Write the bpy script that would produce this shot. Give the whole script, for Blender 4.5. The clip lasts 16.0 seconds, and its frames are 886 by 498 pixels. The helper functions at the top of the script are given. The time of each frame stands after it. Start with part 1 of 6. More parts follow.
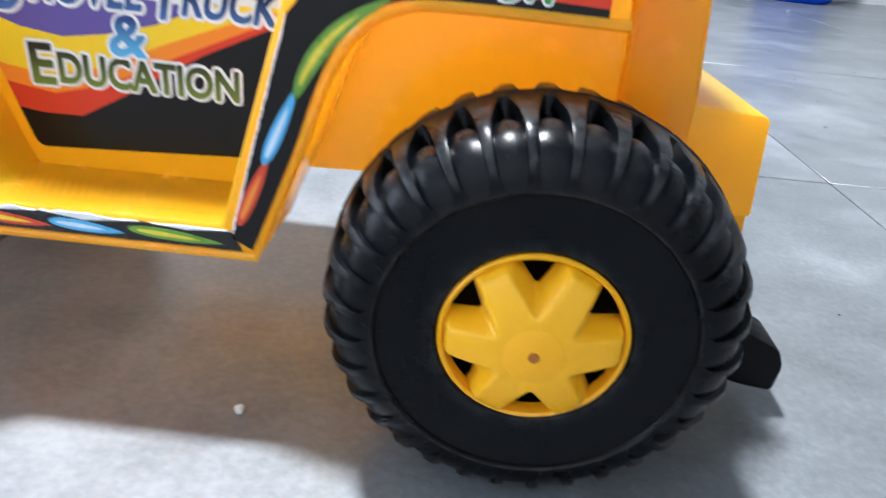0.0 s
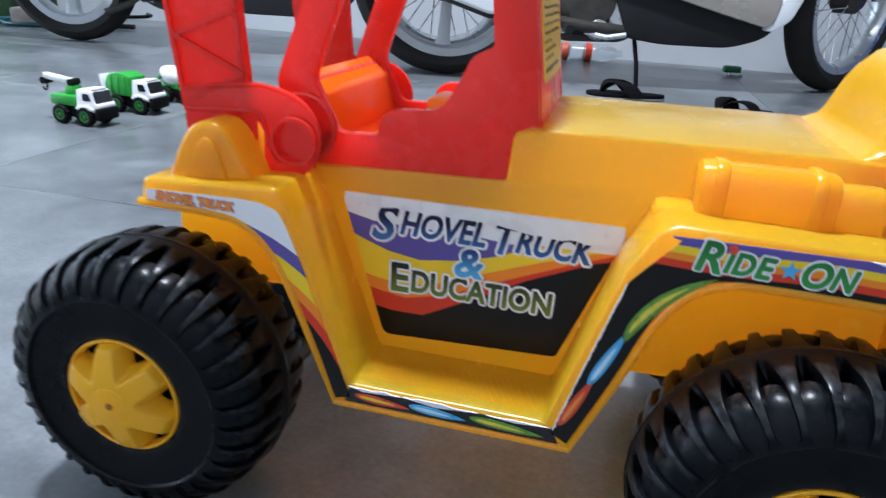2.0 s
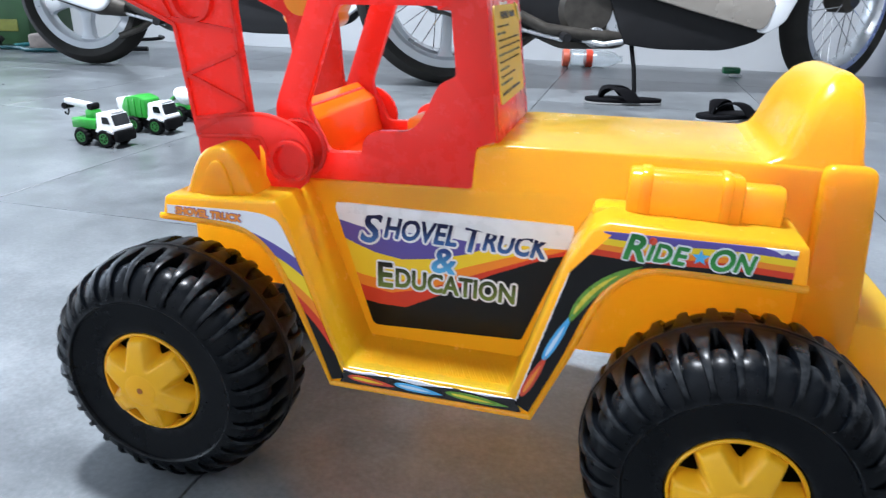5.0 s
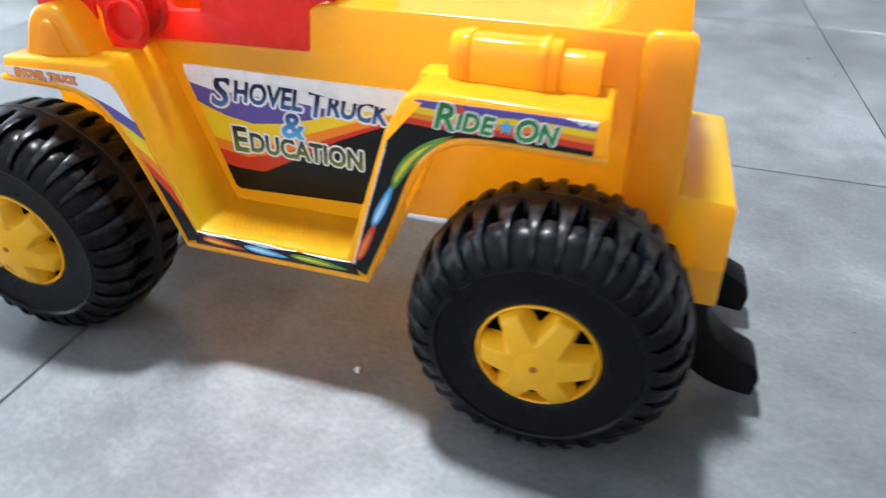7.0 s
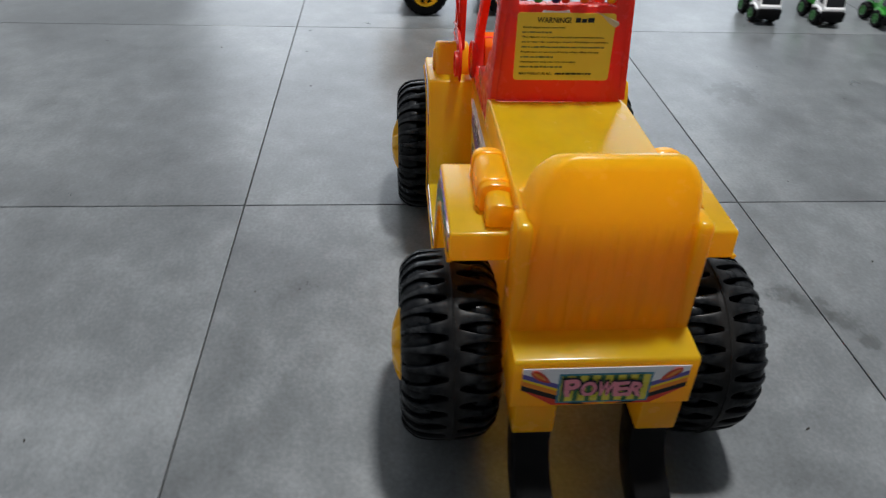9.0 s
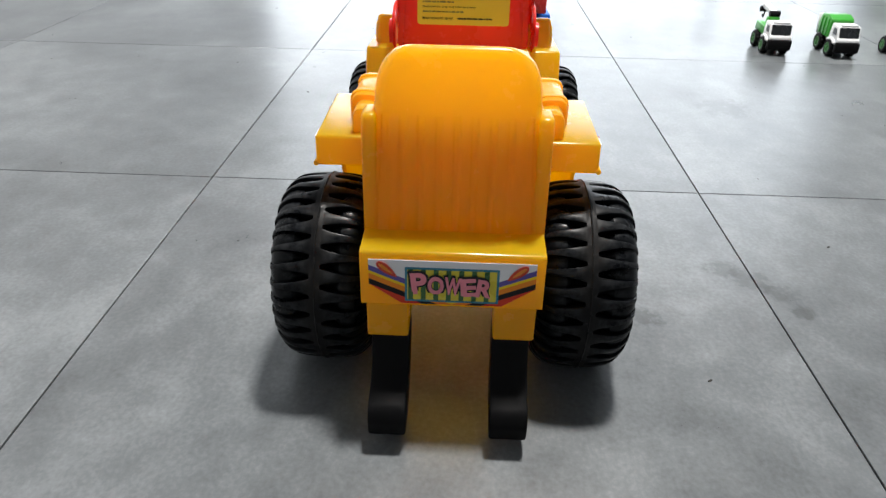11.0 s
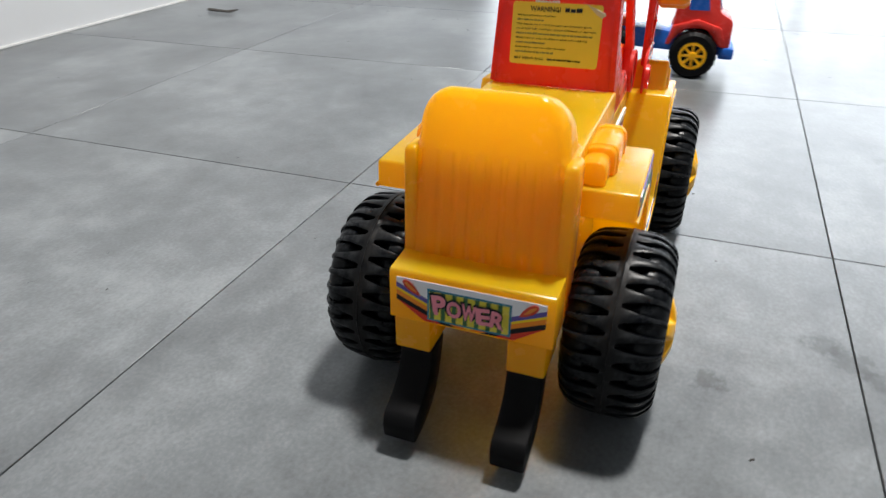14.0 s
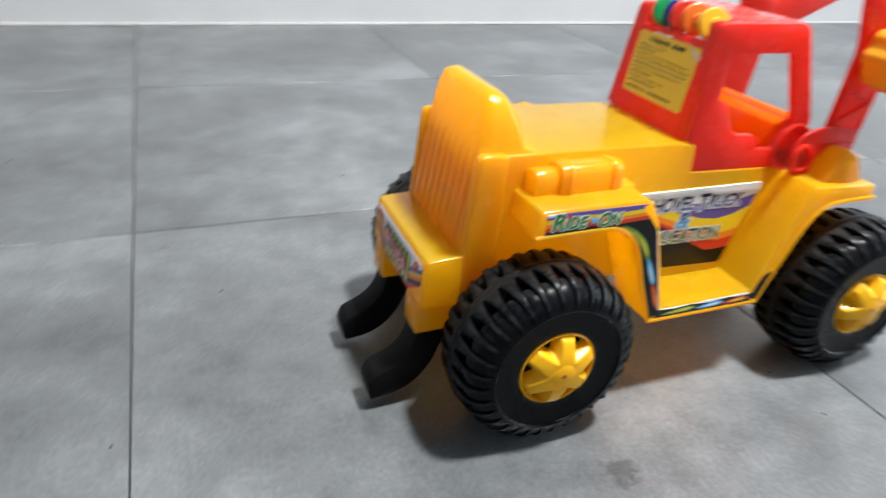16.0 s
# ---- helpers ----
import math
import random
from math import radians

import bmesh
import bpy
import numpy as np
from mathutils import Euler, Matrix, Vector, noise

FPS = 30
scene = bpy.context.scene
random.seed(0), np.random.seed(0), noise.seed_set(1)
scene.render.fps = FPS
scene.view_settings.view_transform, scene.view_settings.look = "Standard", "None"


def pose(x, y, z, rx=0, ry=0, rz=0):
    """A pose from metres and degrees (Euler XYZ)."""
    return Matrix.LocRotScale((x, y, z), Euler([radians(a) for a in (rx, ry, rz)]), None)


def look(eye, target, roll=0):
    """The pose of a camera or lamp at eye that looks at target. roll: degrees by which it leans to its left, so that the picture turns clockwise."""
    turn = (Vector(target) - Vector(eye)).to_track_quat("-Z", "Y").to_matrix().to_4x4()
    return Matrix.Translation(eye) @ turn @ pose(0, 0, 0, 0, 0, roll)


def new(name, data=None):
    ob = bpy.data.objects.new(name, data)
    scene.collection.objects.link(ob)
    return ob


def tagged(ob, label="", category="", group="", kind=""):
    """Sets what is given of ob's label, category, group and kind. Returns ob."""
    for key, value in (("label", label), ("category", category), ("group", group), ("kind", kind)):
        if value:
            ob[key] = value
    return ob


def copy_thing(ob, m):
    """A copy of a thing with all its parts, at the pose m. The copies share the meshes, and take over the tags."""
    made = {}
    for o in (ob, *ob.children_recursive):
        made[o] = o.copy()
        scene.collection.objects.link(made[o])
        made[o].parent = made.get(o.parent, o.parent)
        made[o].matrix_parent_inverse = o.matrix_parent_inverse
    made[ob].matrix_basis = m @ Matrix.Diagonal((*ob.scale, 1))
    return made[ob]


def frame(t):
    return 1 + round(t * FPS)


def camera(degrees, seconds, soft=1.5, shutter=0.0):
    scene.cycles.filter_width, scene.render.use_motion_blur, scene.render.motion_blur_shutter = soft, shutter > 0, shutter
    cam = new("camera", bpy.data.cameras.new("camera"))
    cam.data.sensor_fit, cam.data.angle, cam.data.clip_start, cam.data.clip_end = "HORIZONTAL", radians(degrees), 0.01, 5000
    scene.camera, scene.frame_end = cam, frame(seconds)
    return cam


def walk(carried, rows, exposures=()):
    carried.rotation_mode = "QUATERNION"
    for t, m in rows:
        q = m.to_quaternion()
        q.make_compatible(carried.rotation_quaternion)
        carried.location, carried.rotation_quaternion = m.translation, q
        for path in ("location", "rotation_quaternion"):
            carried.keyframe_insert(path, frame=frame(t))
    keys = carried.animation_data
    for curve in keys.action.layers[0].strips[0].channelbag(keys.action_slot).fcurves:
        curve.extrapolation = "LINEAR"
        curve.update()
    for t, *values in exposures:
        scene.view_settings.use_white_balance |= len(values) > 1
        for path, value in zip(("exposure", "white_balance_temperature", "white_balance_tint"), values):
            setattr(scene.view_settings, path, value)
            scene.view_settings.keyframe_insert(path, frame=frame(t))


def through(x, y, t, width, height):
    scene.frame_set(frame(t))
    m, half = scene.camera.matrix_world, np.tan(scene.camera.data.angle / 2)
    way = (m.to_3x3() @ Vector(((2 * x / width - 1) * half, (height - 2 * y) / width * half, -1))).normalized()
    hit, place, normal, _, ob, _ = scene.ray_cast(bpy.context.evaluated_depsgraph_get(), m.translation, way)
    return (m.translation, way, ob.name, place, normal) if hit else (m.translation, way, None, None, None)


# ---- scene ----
cam = camera(66.73, 16.0, soft=1.3, shutter=0.45)
# seconds, place, Euler turn in degrees
ROWS = [
    (0.0, -0.0239, -0.3106, 0.1930, 63.42, -4.46, 4.56),
    (0.3, -0.0363, -0.3198, 0.2052, 64.94, -3.64, 5.77),
    (0.5, -0.0438, -0.3236, 0.2114, 66.20, -3.77, 5.90),
    (0.8, -0.0517, -0.3248, 0.2245, 67.1, -4.0, 6.83),
    (1.0, -0.0575, -0.3263, 0.2318, 67.41, -3.89, 8.11),
    (1.3, -0.0762, -0.3367, 0.24, 68.05, -4.33, 9.6),
    (1.5, -0.0851, -0.3419, 0.2452, 68.55, -3.99, 11.27),
    (1.8, -0.0972, -0.3514, 0.2581, 68.37, -3.67, 13.31),
    (2.0, -0.1029, -0.3583, 0.2720, 68.04, -3.26, 14.58),
    (2.3, -0.1092, -0.3754, 0.2889, 68.62, -2.44, 16.43),
    (2.5, -0.1116, -0.3866, 0.2987, 69.02, -2.47, 17.53),
    (2.8, -0.1196, -0.4016, 0.3101, 70.23, -2.47, 17.9),
    (3.0, -0.1238, -0.4040, 0.3102, 70.75, -2.89, 16.98),
    (3.2, -0.1281, -0.4044, 0.3129, 69.99, -3.26, 17.10),
    (5.3, -0.0586, -0.4024, 0.2874, 68.03, -0.36, 13.85),
    (5.5, -0.0503, -0.3922, 0.2917, 66.84, -0.15, 11.93),
    (5.8, -0.0301, -0.3865, 0.2829, 65.89, -0.38, 11.18),
    (6.0, -0.0174, -0.3785, 0.2819, 64.94, 0.34, 11.09),
    (6.3, -0.0058, -0.3774, 0.2824, 64.36, 1.01, 10.9),
    (6.5, 0.0043, -0.3754, 0.2822, 64.58, 0.59, 12.28),
    (6.8, 0.0045, -0.3823, 0.2851, 61.14, -0.14, 14.13),
    (7.0, 0.0224, -0.3771, 0.2975, 56.44, -1.21, 16.78),
    (7.2, 0.0524, -0.3585, 0.3553, 51.19, -2.36, 19.2),
    (7.5, 0.0776, -0.3490, 0.4053, 48.34, -4.39, 26.99),
    (7.8, 0.1269, -0.3556, 0.4175, 50.58, -7.01, 39.37),
    (8.0, 0.1864, -0.3556, 0.4273, 50.71, -7.97, 48.76),
    (8.2, 0.2277, -0.3386, 0.4303, 50.86, -6.22, 57.15),
    (8.5, 0.2924, -0.2721, 0.4365, 52.84, -5.78, 70.41),
    (8.8, 0.3492, -0.1883, 0.4478, 52.61, -3.88, 82.2),
    (9.0, 0.3668, -0.1375, 0.4460, 52.49, -2.21, 86.02),
    (9.2, 0.3714, -0.0941, 0.4339, 52.71, -2.72, 90.03),
    (9.5, 0.3732, -0.0276, 0.4025, 51.89, -1.52, 92.14),
    (9.7, 0.3692, -0.0025, 0.3957, 51.58, -1.04, 90.99),
    (11.8, 0.4854, 0.0053, 0.3434, 62.66, -2.12, 94.07),
    (12.0, 0.4854, 0.0043, 0.3413, 62.69, -2.53, 94.44),
    (12.5, 0.4856, 0.0088, 0.3418, 62.58, -2.48, 93.94),
    (13.0, 0.4796, 0.0119, 0.3422, 61.82, -2.20, 94.94),
    (13.5, 0.4630, 0.0301, 0.3539, 60.91, -0.89, 99.86),
    (13.7, 0.4575, 0.0596, 0.3652, 60.35, -0.4, 104.49),
    (14.0, 0.4458, 0.1240, 0.3860, 59.90, 0.71, 111.05),
    (14.2, 0.441, 0.1656, 0.3972, 60.05, 0.65, 115.2),
    (14.5, 0.4188, 0.2408, 0.3848, 59.83, 0.40, 122.12),
    (14.7, 0.3969, 0.2809, 0.3699, 59.65, -0.2, 124.02),
    (15.0, 0.3720, 0.3283, 0.3837, 60.13, 0.52, 129.14),
    (15.2, 0.3662, 0.3429, 0.3876, 60.7, -0.41, 133.5),
    (15.5, 0.3265, 0.4033, 0.4037, 60.91, -0.30, 141.62),
    (15.7, 0.2904, 0.4344, 0.4033, 61.93, -2.35, 146.85),
    (16.0, 0.2400, 0.4515, 0.3804, 61.14, -3.97, 158.65),
]
EXPOSURES = [(0.0, 1.86, 5850, 10), (0.5, 1.46, 5850, 10), (1.0, 1.56, 5800, 10), (1.5, 1.10, 5750, 10), (2.0, 1.00, 5500, 10), (2.5, 1.18, 5500, 10), (3.0, 1.30, 5500, 10), (5.5, 1.47, 5750, 10), (6.5, 1.48, 5800, 10), (7.0, 1.53, 5950, 10),
             (7.5, 1.22, 6150, 10), (8.0, 1.06, 6200, 10), (8.5, 0.43, 6200, 10), (9.0, 0.27, 6400, 10), (9.5, 0.88, 6500, 10), (12.0, 0.76, 6650, 10), (13.0, 0.84, 6650, 10), (14.0, 0.82, 6600, 10), (15.0, 1.08, 6500, 10), (16.0, 1.10, 6450, 10)]
walk(cam, [(t, pose(x, y, z, rx, ry, rz)) for t, x, y, z, rx, ry, rz in ROWS], EXPOSURES)

# ---- light ----
world = bpy.data.worlds.new("sky_world")
scene.world = world
world.use_nodes = True
wn = world.node_tree
sky = wn.nodes.new("ShaderNodeTexSky")
sky.sky_type, sky.sun_disc = "NISHITA", False
sky.sun_elevation, sky.sun_rotation = radians(48), radians(250)
wn.links.new(sky.outputs[0], wn.nodes["Background"].inputs[0])
wn.nodes["Background"].inputs[1].default_value = 0.10


def area(name, m, sx, sy, watts, colour):
    data = bpy.data.lights.new(name, "AREA")
    data.shape, data.size, data.size_y, data.energy, data.color = "RECTANGLE", sx, sy, watts, colour
    ob = new(name, data)
    ob.matrix_world = m
    return ob


# daylight that falls in through the wide open shop front, and the round lamp on the ceiling
area("shop_front_daylight", look((-4.14, 0.57, 1.28), (0.0, 0.57, 0.6)), 3.75, 2.4, 54, (0.92, 0.97, 1.0))
lamp = bpy.data.lights.new("ceiling_lamp_light", "AREA")
lamp.shape, lamp.size, lamp.energy, lamp.color = "DISK", 0.32, 88, (1.0, 0.98, 0.95)
new("ceiling_lamp_light", lamp).matrix_world = look((-0.72, 0.38, 2.90), (-0.72, 0.38, 0.0))


# ---- materials ----
def nodes_of(name):
    m = bpy.data.materials.new(name)
    m.use_nodes = True
    nt = m.node_tree
    return m, nt, nt.nodes["Principled BSDF"]


def node(nt, kind, **inputs):
    n = nt.nodes.new(kind)
    for k, v in inputs.items():
        n.inputs[k.replace("_", " ")].default_value = v
    return n


def ramp(nt, source, stops, mode="LINEAR"):
    r = nt.nodes.new("ShaderNodeValToRGB")
    r.color_ramp.interpolation = mode
    e = r.color_ramp.elements
    while len(e) < len(stops):
        e.new(0.5)
    for el, (p, c) in zip(e, stops):
        el.position, el.color = p, (*c, 1) if isinstance(c, tuple) else (c, c, c, 1)
    nt.links.new(source, r.inputs[0])
    return r.outputs[0]


def math_node(nt, op, a, b=0.0, c=0.0):
    n = nt.nodes.new("ShaderNodeMath")
    n.operation = op
    for i, v in enumerate((a, b, c)):
        if isinstance(v, (int, float)):
            n.inputs[i].default_value = v
        else:
            nt.links.new(v, n.inputs[i])
    return n.outputs[0]


def coords(nt):
    return nt.nodes.new("ShaderNodeTexCoord").outputs["Object"]


def noise_of(nt, scale, detail=4.0, rough=0.55, vector=None):
    n = node(nt, "ShaderNodeTexNoise", Scale=scale, Detail=detail, Roughness=rough)
    nt.links.new(vector or coords(nt), n.inputs["Vector"])
    return n.outputs["Fac"]


def mix(nt, fac, a, b, blend="MIX"):
    n = nt.nodes.new("ShaderNodeMix")
    n.data_type, n.blend_type = "RGBA", blend
    for i, v in ((0, fac), (6, a), (7, b)):
        if isinstance(v, (int, float)):
            n.inputs[i].default_value = v
        elif isinstance(v, tuple):
            n.inputs[i].default_value = (*v, 1)
        else:
            nt.links.new(v, n.inputs[i])
    return n.outputs[2]


def bump(nt, bsdf, height, strength, distance):
    b = node(nt, "ShaderNodeBump", Strength=strength, Distance=distance)
    nt.links.new(height, b.inputs["Height"])
    nt.links.new(b.outputs[0], bsdf.inputs["Normal"])


def plain(name, colour, rough=0.45, metal=0.0, vary=0.15, scale=60.0, relief=0.0, spread=0.08, spec=0.5):
    m, nt, p = nodes_of(name)
    dark = tuple(c * (1 - vary) for c in colour)
    light = tuple(min(1, c * (1 + vary)) for c in colour)
    big, fine = noise_of(nt, scale * 0.15), noise_of(nt, scale)
    both = math_node(nt, "MULTIPLY_ADD", fine, 0.5, math_node(nt, "MULTIPLY", big, 0.5))
    nt.links.new(ramp(nt, both, [(0.3, dark), (0.7, light)]), p.inputs["Base Color"])
    nt.links.new(ramp(nt, fine, [(0.3, max(0.02, rough - spread)), (0.7, rough + spread)]), p.inputs["Roughness"])
    p.inputs["Metallic"].default_value = metal
    p.inputs["Specular IOR Level"].default_value = spec
    if relief:
        bump(nt, p, fine, 0.4, relief)
    return m


def blown_plastic(name, colour, through, rough=0.3, translucent=0.45, scuffed=False):
    """Blow-moulded polyethylene: light goes through the wall, waxy gloss on top, scuffed."""
    m, nt, p = nodes_of(name)
    fine, big, scratch = noise_of(nt, 260.0, 3.0), noise_of(nt, 22.0, 4.0), noise_of(nt, 75.0, 6.0, 0.7)
    shade = ramp(nt, big, [(0.3, tuple(c * 0.92 for c in colour)), (0.7, tuple(min(1, c * 1.05) for c in colour))])
    t = node(nt, "ShaderNodeBsdfTranslucent", Color=(*through, 1))
    if scuffed:
        # brown hand and shoe grime rubbed into the flat tops
        up = nt.nodes.new("ShaderNodeSeparateXYZ")
        nt.links.new(nt.nodes.new("ShaderNodeNewGeometry").outputs["Normal"], up.inputs[0])
        grime = math_node(nt, "MULTIPLY", ramp(nt, up.outputs[2], [(0.90, 0.0), (0.99, 1.0)]), ramp(nt, noise_of(nt, 34.0, 6.0, 0.65), [(0.44, 0.0), (0.66, 0.11)]))
        shade = mix(nt, grime, shade, (0.46, 0.25, 0.085))
        nt.links.new(mix(nt, grime, through, (0.46, 0.20, 0.05)), t.inputs[0])
    nt.links.new(shade, p.inputs["Base Color"])
    p.inputs["Specular IOR Level"].default_value = 0.0
    p.inputs["Roughness"].default_value = 0.8
    wall_mix = node(nt, "ShaderNodeMixShader", Fac=translucent)
    nt.links.new(p.outputs[0], wall_mix.inputs[1])
    nt.links.new(t.outputs[0], wall_mix.inputs[2])
    b = node(nt, "ShaderNodeBump", Strength=0.05, Distance=0.0006)
    nt.links.new(math_node(nt, "MULTIPLY_ADD", big, 1.5, fine), b.inputs["Height"])
    gloss = node(nt, "ShaderNodeBsdfGlossy", Color=(1, 1, 1, 1))
    nt.links.new(ramp(nt, math_node(nt, "MULTIPLY_ADD", scratch, 0.5, math_node(nt, "MULTIPLY", big, 0.5)), [(0.35, max(0.05, rough - 0.08)), (0.7, rough + 0.12)]), gloss.inputs["Roughness"])
    edge = node(nt, "ShaderNodeLayerWeight", Blend=0.5)
    for n in (gloss, edge):
        nt.links.new(b.outputs[0], n.inputs["Normal"])
    shine = math_node(nt, "MULTIPLY_ADD", math_node(nt, "POWER", edge.outputs["Facing"], 5.0), 0.60, 0.030)
    nt.links.new(b.outputs[0], p.inputs["Normal"])
    top = nt.nodes.new("ShaderNodeMixShader")
    nt.links.new(shine, top.inputs[0])
    nt.links.new(wall_mix.outputs[0], top.inputs[1])
    nt.links.new(gloss.outputs[0], top.inputs[2])
    nt.links.new(top.outputs[0], nt.nodes["Material Output"].inputs[0])
    return m


def dusty_tyre():
    """Glossy black plastic, brown-grey dust on the crown, pale scuffing along the edges."""
    m, nt, p = nodes_of("black_tyre_plastic")
    patch, fine, speck = noise_of(nt, 38.0, 5.0, 0.65), noise_of(nt, 420.0, 4.0, 0.6), noise_of(nt, 150.0, 6.0, 0.75)
    dust = math_node(nt, "MULTIPLY", ramp(nt, patch, [(0.46, 0.0), (0.75, 0.4)]), ramp(nt, fine, [(0.35, 0.2), (0.65, 1.0)]))
    c = mix(nt, dust, (0.0017, 0.0024, 0.0036), (0.011, 0.0115, 0.0122))
    sep = nt.nodes.new("ShaderNodeSeparateXYZ")
    nt.links.new(coords(nt), sep.inputs[0])
    crown = ramp(nt, math_node(nt, "ABSOLUTE", sep.outputs[1]), [(0.004, 1.0), (0.013, 0.0)])
    radius = math_node(nt, "SQRT", math_node(nt, "ADD", math_node(nt, "POWER", sep.outputs[0], 2.0), math_node(nt, "POWER", sep.outputs[2], 2.0)))
    outer = ramp(nt, radius, [(0.068, 0.0), (0.072, 1.0)])
    crown = math_node(nt, "MULTIPLY", math_node(nt, "MULTIPLY", crown, outer), ramp(nt, patch, [(0.35, 0.15), (0.65, 0.75)]))
    c = mix(nt, crown, c, (0.022, 0.0205, 0.0195))
    edge = nt.nodes.new("ShaderNodeNewGeometry").outputs["Pointiness"]
    worn = math_node(nt, "MULTIPLY", ramp(nt, edge, [(0.525, 0.0), (0.585, 0.7)]), ramp(nt, speck, [(0.40, 0.0), (0.60, 1.0)]))
    c = mix(nt, worn, c, (0.062, 0.066, 0.070))
    c = mix(nt, ramp(nt, speck, [(0.70, 0.0), (0.75, 0.6)]), c, (0.080, 0.080, 0.082))
    nt.links.new(c, p.inputs["Base Color"])
    gloss = math_node(nt, "MULTIPLY_ADD", crown, 0.4, ramp(nt, patch, [(0.35, 0.25), (0.7, 0.37)]))
    nt.links.new(gloss, p.inputs["Roughness"])
    p.inputs["Specular IOR Level"].default_value = 0.125
    bump(nt, p, fine, 0.15, 0.0004)
    return m


YELLOW = blown_plastic("yellow_plastic", (0.99, 0.735, 0.016), (1.0, 0.635, 0.010), 0.22, 0.72, True)
HUB_YELLOW = blown_plastic("wheel_yellow_plastic", (1.0, 0.50, 0.006), (1.0, 0.50, 0.006), 0.30, 0.18)
RED = blown_plastic("red_plastic", (0.82, 0.068, 0.045), (0.95, 0.105, 0.018), 0.26, 0.68)
# yellow plastic tinted orange: light filtered by the red cab is in the colour
RED_LIT_YELLOW = blown_plastic("red_lit_yellow_plastic", (0.90, 0.205, 0.004), (1.0, 0.24, 0.003), 0.16, 0.45)
KNOB = blown_plastic("knob_plastic", (0.93, 0.44, 0.02), (1.0, 0.45, 0.02), 0.35, 0.3)
TYRE = dusty_tyre()
BLACK = plain("black_plastic", (0.005, 0.005, 0.0055), 0.5, 0, 0.25, 160, 0.0004, 0.08, 0.08)
STEEL = plain("axle_steel", (0.45, 0.45, 0.46), 0.35, 1.0)
PRINT_WHITE = plain("print_white", (0.80, 0.80, 0.82), 0.3)
PRINT_BLUE = plain("print_blue", (0.10, 0.42, 0.75), 0.3)
PRINT_PALE = plain("print_pale_blue", (0.62, 0.75, 0.88), 0.3)
PRINT_LIME = plain("print_lime", (0.70, 0.58, 0.05), 0.3)
PRINT_LEAF = plain("print_leaf", (0.14, 0.30, 0.035), 0.3)
PRINT_OLIVE = plain("print_olive", (0.16, 0.17, 0.045), 0.3)
PRINT_RED = plain("print_red", (0.62, 0.06, 0.025), 0.3)
PRINT_ORANGE = plain("print_orange", (0.80, 0.27, 0.03), 0.3)
PRINT_YELLOW = plain("print_yellow", (0.85, 0.62, 0.02), 0.3)
PRINT_PURPLE = plain("print_purple", (0.12, 0.085, 0.32), 0.3)
PRINT_BLACK = plain("print_black", (0.008, 0.007, 0.007), 0.25)
PRINT_PINK = plain("print_pink", (0.78, 0.24, 0.30), 0.3)
PRINT_TEAL = plain("print_teal", (0.03, 0.20, 0.30), 0.3)
PRINT_STRIPE = plain("print_dark_green", (0.045, 0.13, 0.04), 0.3)


def banded(name, build, rough=0.28):
    """Printed vinyl: build(nt, x, y, z) returns the colour socket."""
    m, nt, p = nodes_of(name)
    s = nt.nodes.new("ShaderNodeSeparateXYZ")
    nt.links.new(coords(nt), s.inputs[0])
    nt.links.new(build(nt, *s.outputs), p.inputs["Base Color"])
    p.inputs["Roughness"].default_value = rough
    p.inputs["Specular IOR Level"].default_value = 0.25
    bump(nt, p, noise_of(nt, 90.0, 2.0), 0.15, 0.0006)
    return m


WHITE_C, PURPLE_C, YELLOW_C, ORANGE_C, RED_C, BLACK_C = (0.80, 0.80, 0.82), (0.12, 0.09, 0.33), (0.86, 0.60, 0.02), (0.83, 0.25, 0.02), (0.62, 0.05, 0.02), (0.008, 0.007, 0.007)


def door_bands(nt, x, y, z):
    u = math_node(nt, "MULTIPLY_ADD", x, 7.25, 1.645)            # 0 at the front edge, 1 at the rear edge
    v = math_node(nt, "MULTIPLY_ADD", z, -13.9, 2.376)           # 0 at the top, 1 at the foot
    curves = ((PURPLE_C, [(0.0, 0.14), (0.12, 0.19), (0.3, 0.20), (0.5, 0.20), (0.62, 0.22), (0.75, 0.20), (1.0, 0.19)]),
              (YELLOW_C, [(0.0, 0.27), (0.09, 0.34), (0.18, 0.40), (0.30, 0.435), (0.43, 0.40), (0.57, 0.33), (0.68, 0.24), (0.75, 0.20), (1.0, 0.19)]),
              (ORANGE_C, [(0.0, 0.55), (0.12, 0.61), (0.24, 0.645), (0.40, 0.58), (0.57, 0.44), (0.75, 0.31), (0.92, 0.20), (1.0, 0.185)]),
              (RED_C, [(0.0, 0.66), (0.14, 0.71), (0.25, 0.745), (0.41, 0.67), (0.64, 0.47), (0.84, 0.305), (0.92, 0.245), (1.0, 0.185)]),
              (BLACK_C, [(0.0, 0.80), (0.2, 0.86), (0.32, 0.86), (0.43, 0.75), (0.59, 0.58), (0.69, 0.47), (0.92, 0.27), (1.0, 0.23)]))
    c = WHITE_C
    for colour, stops in curves:
        c = mix(nt, math_node(nt, "GREATER_THAN", v, ramp(nt, u, stops)), c, colour)
    return c


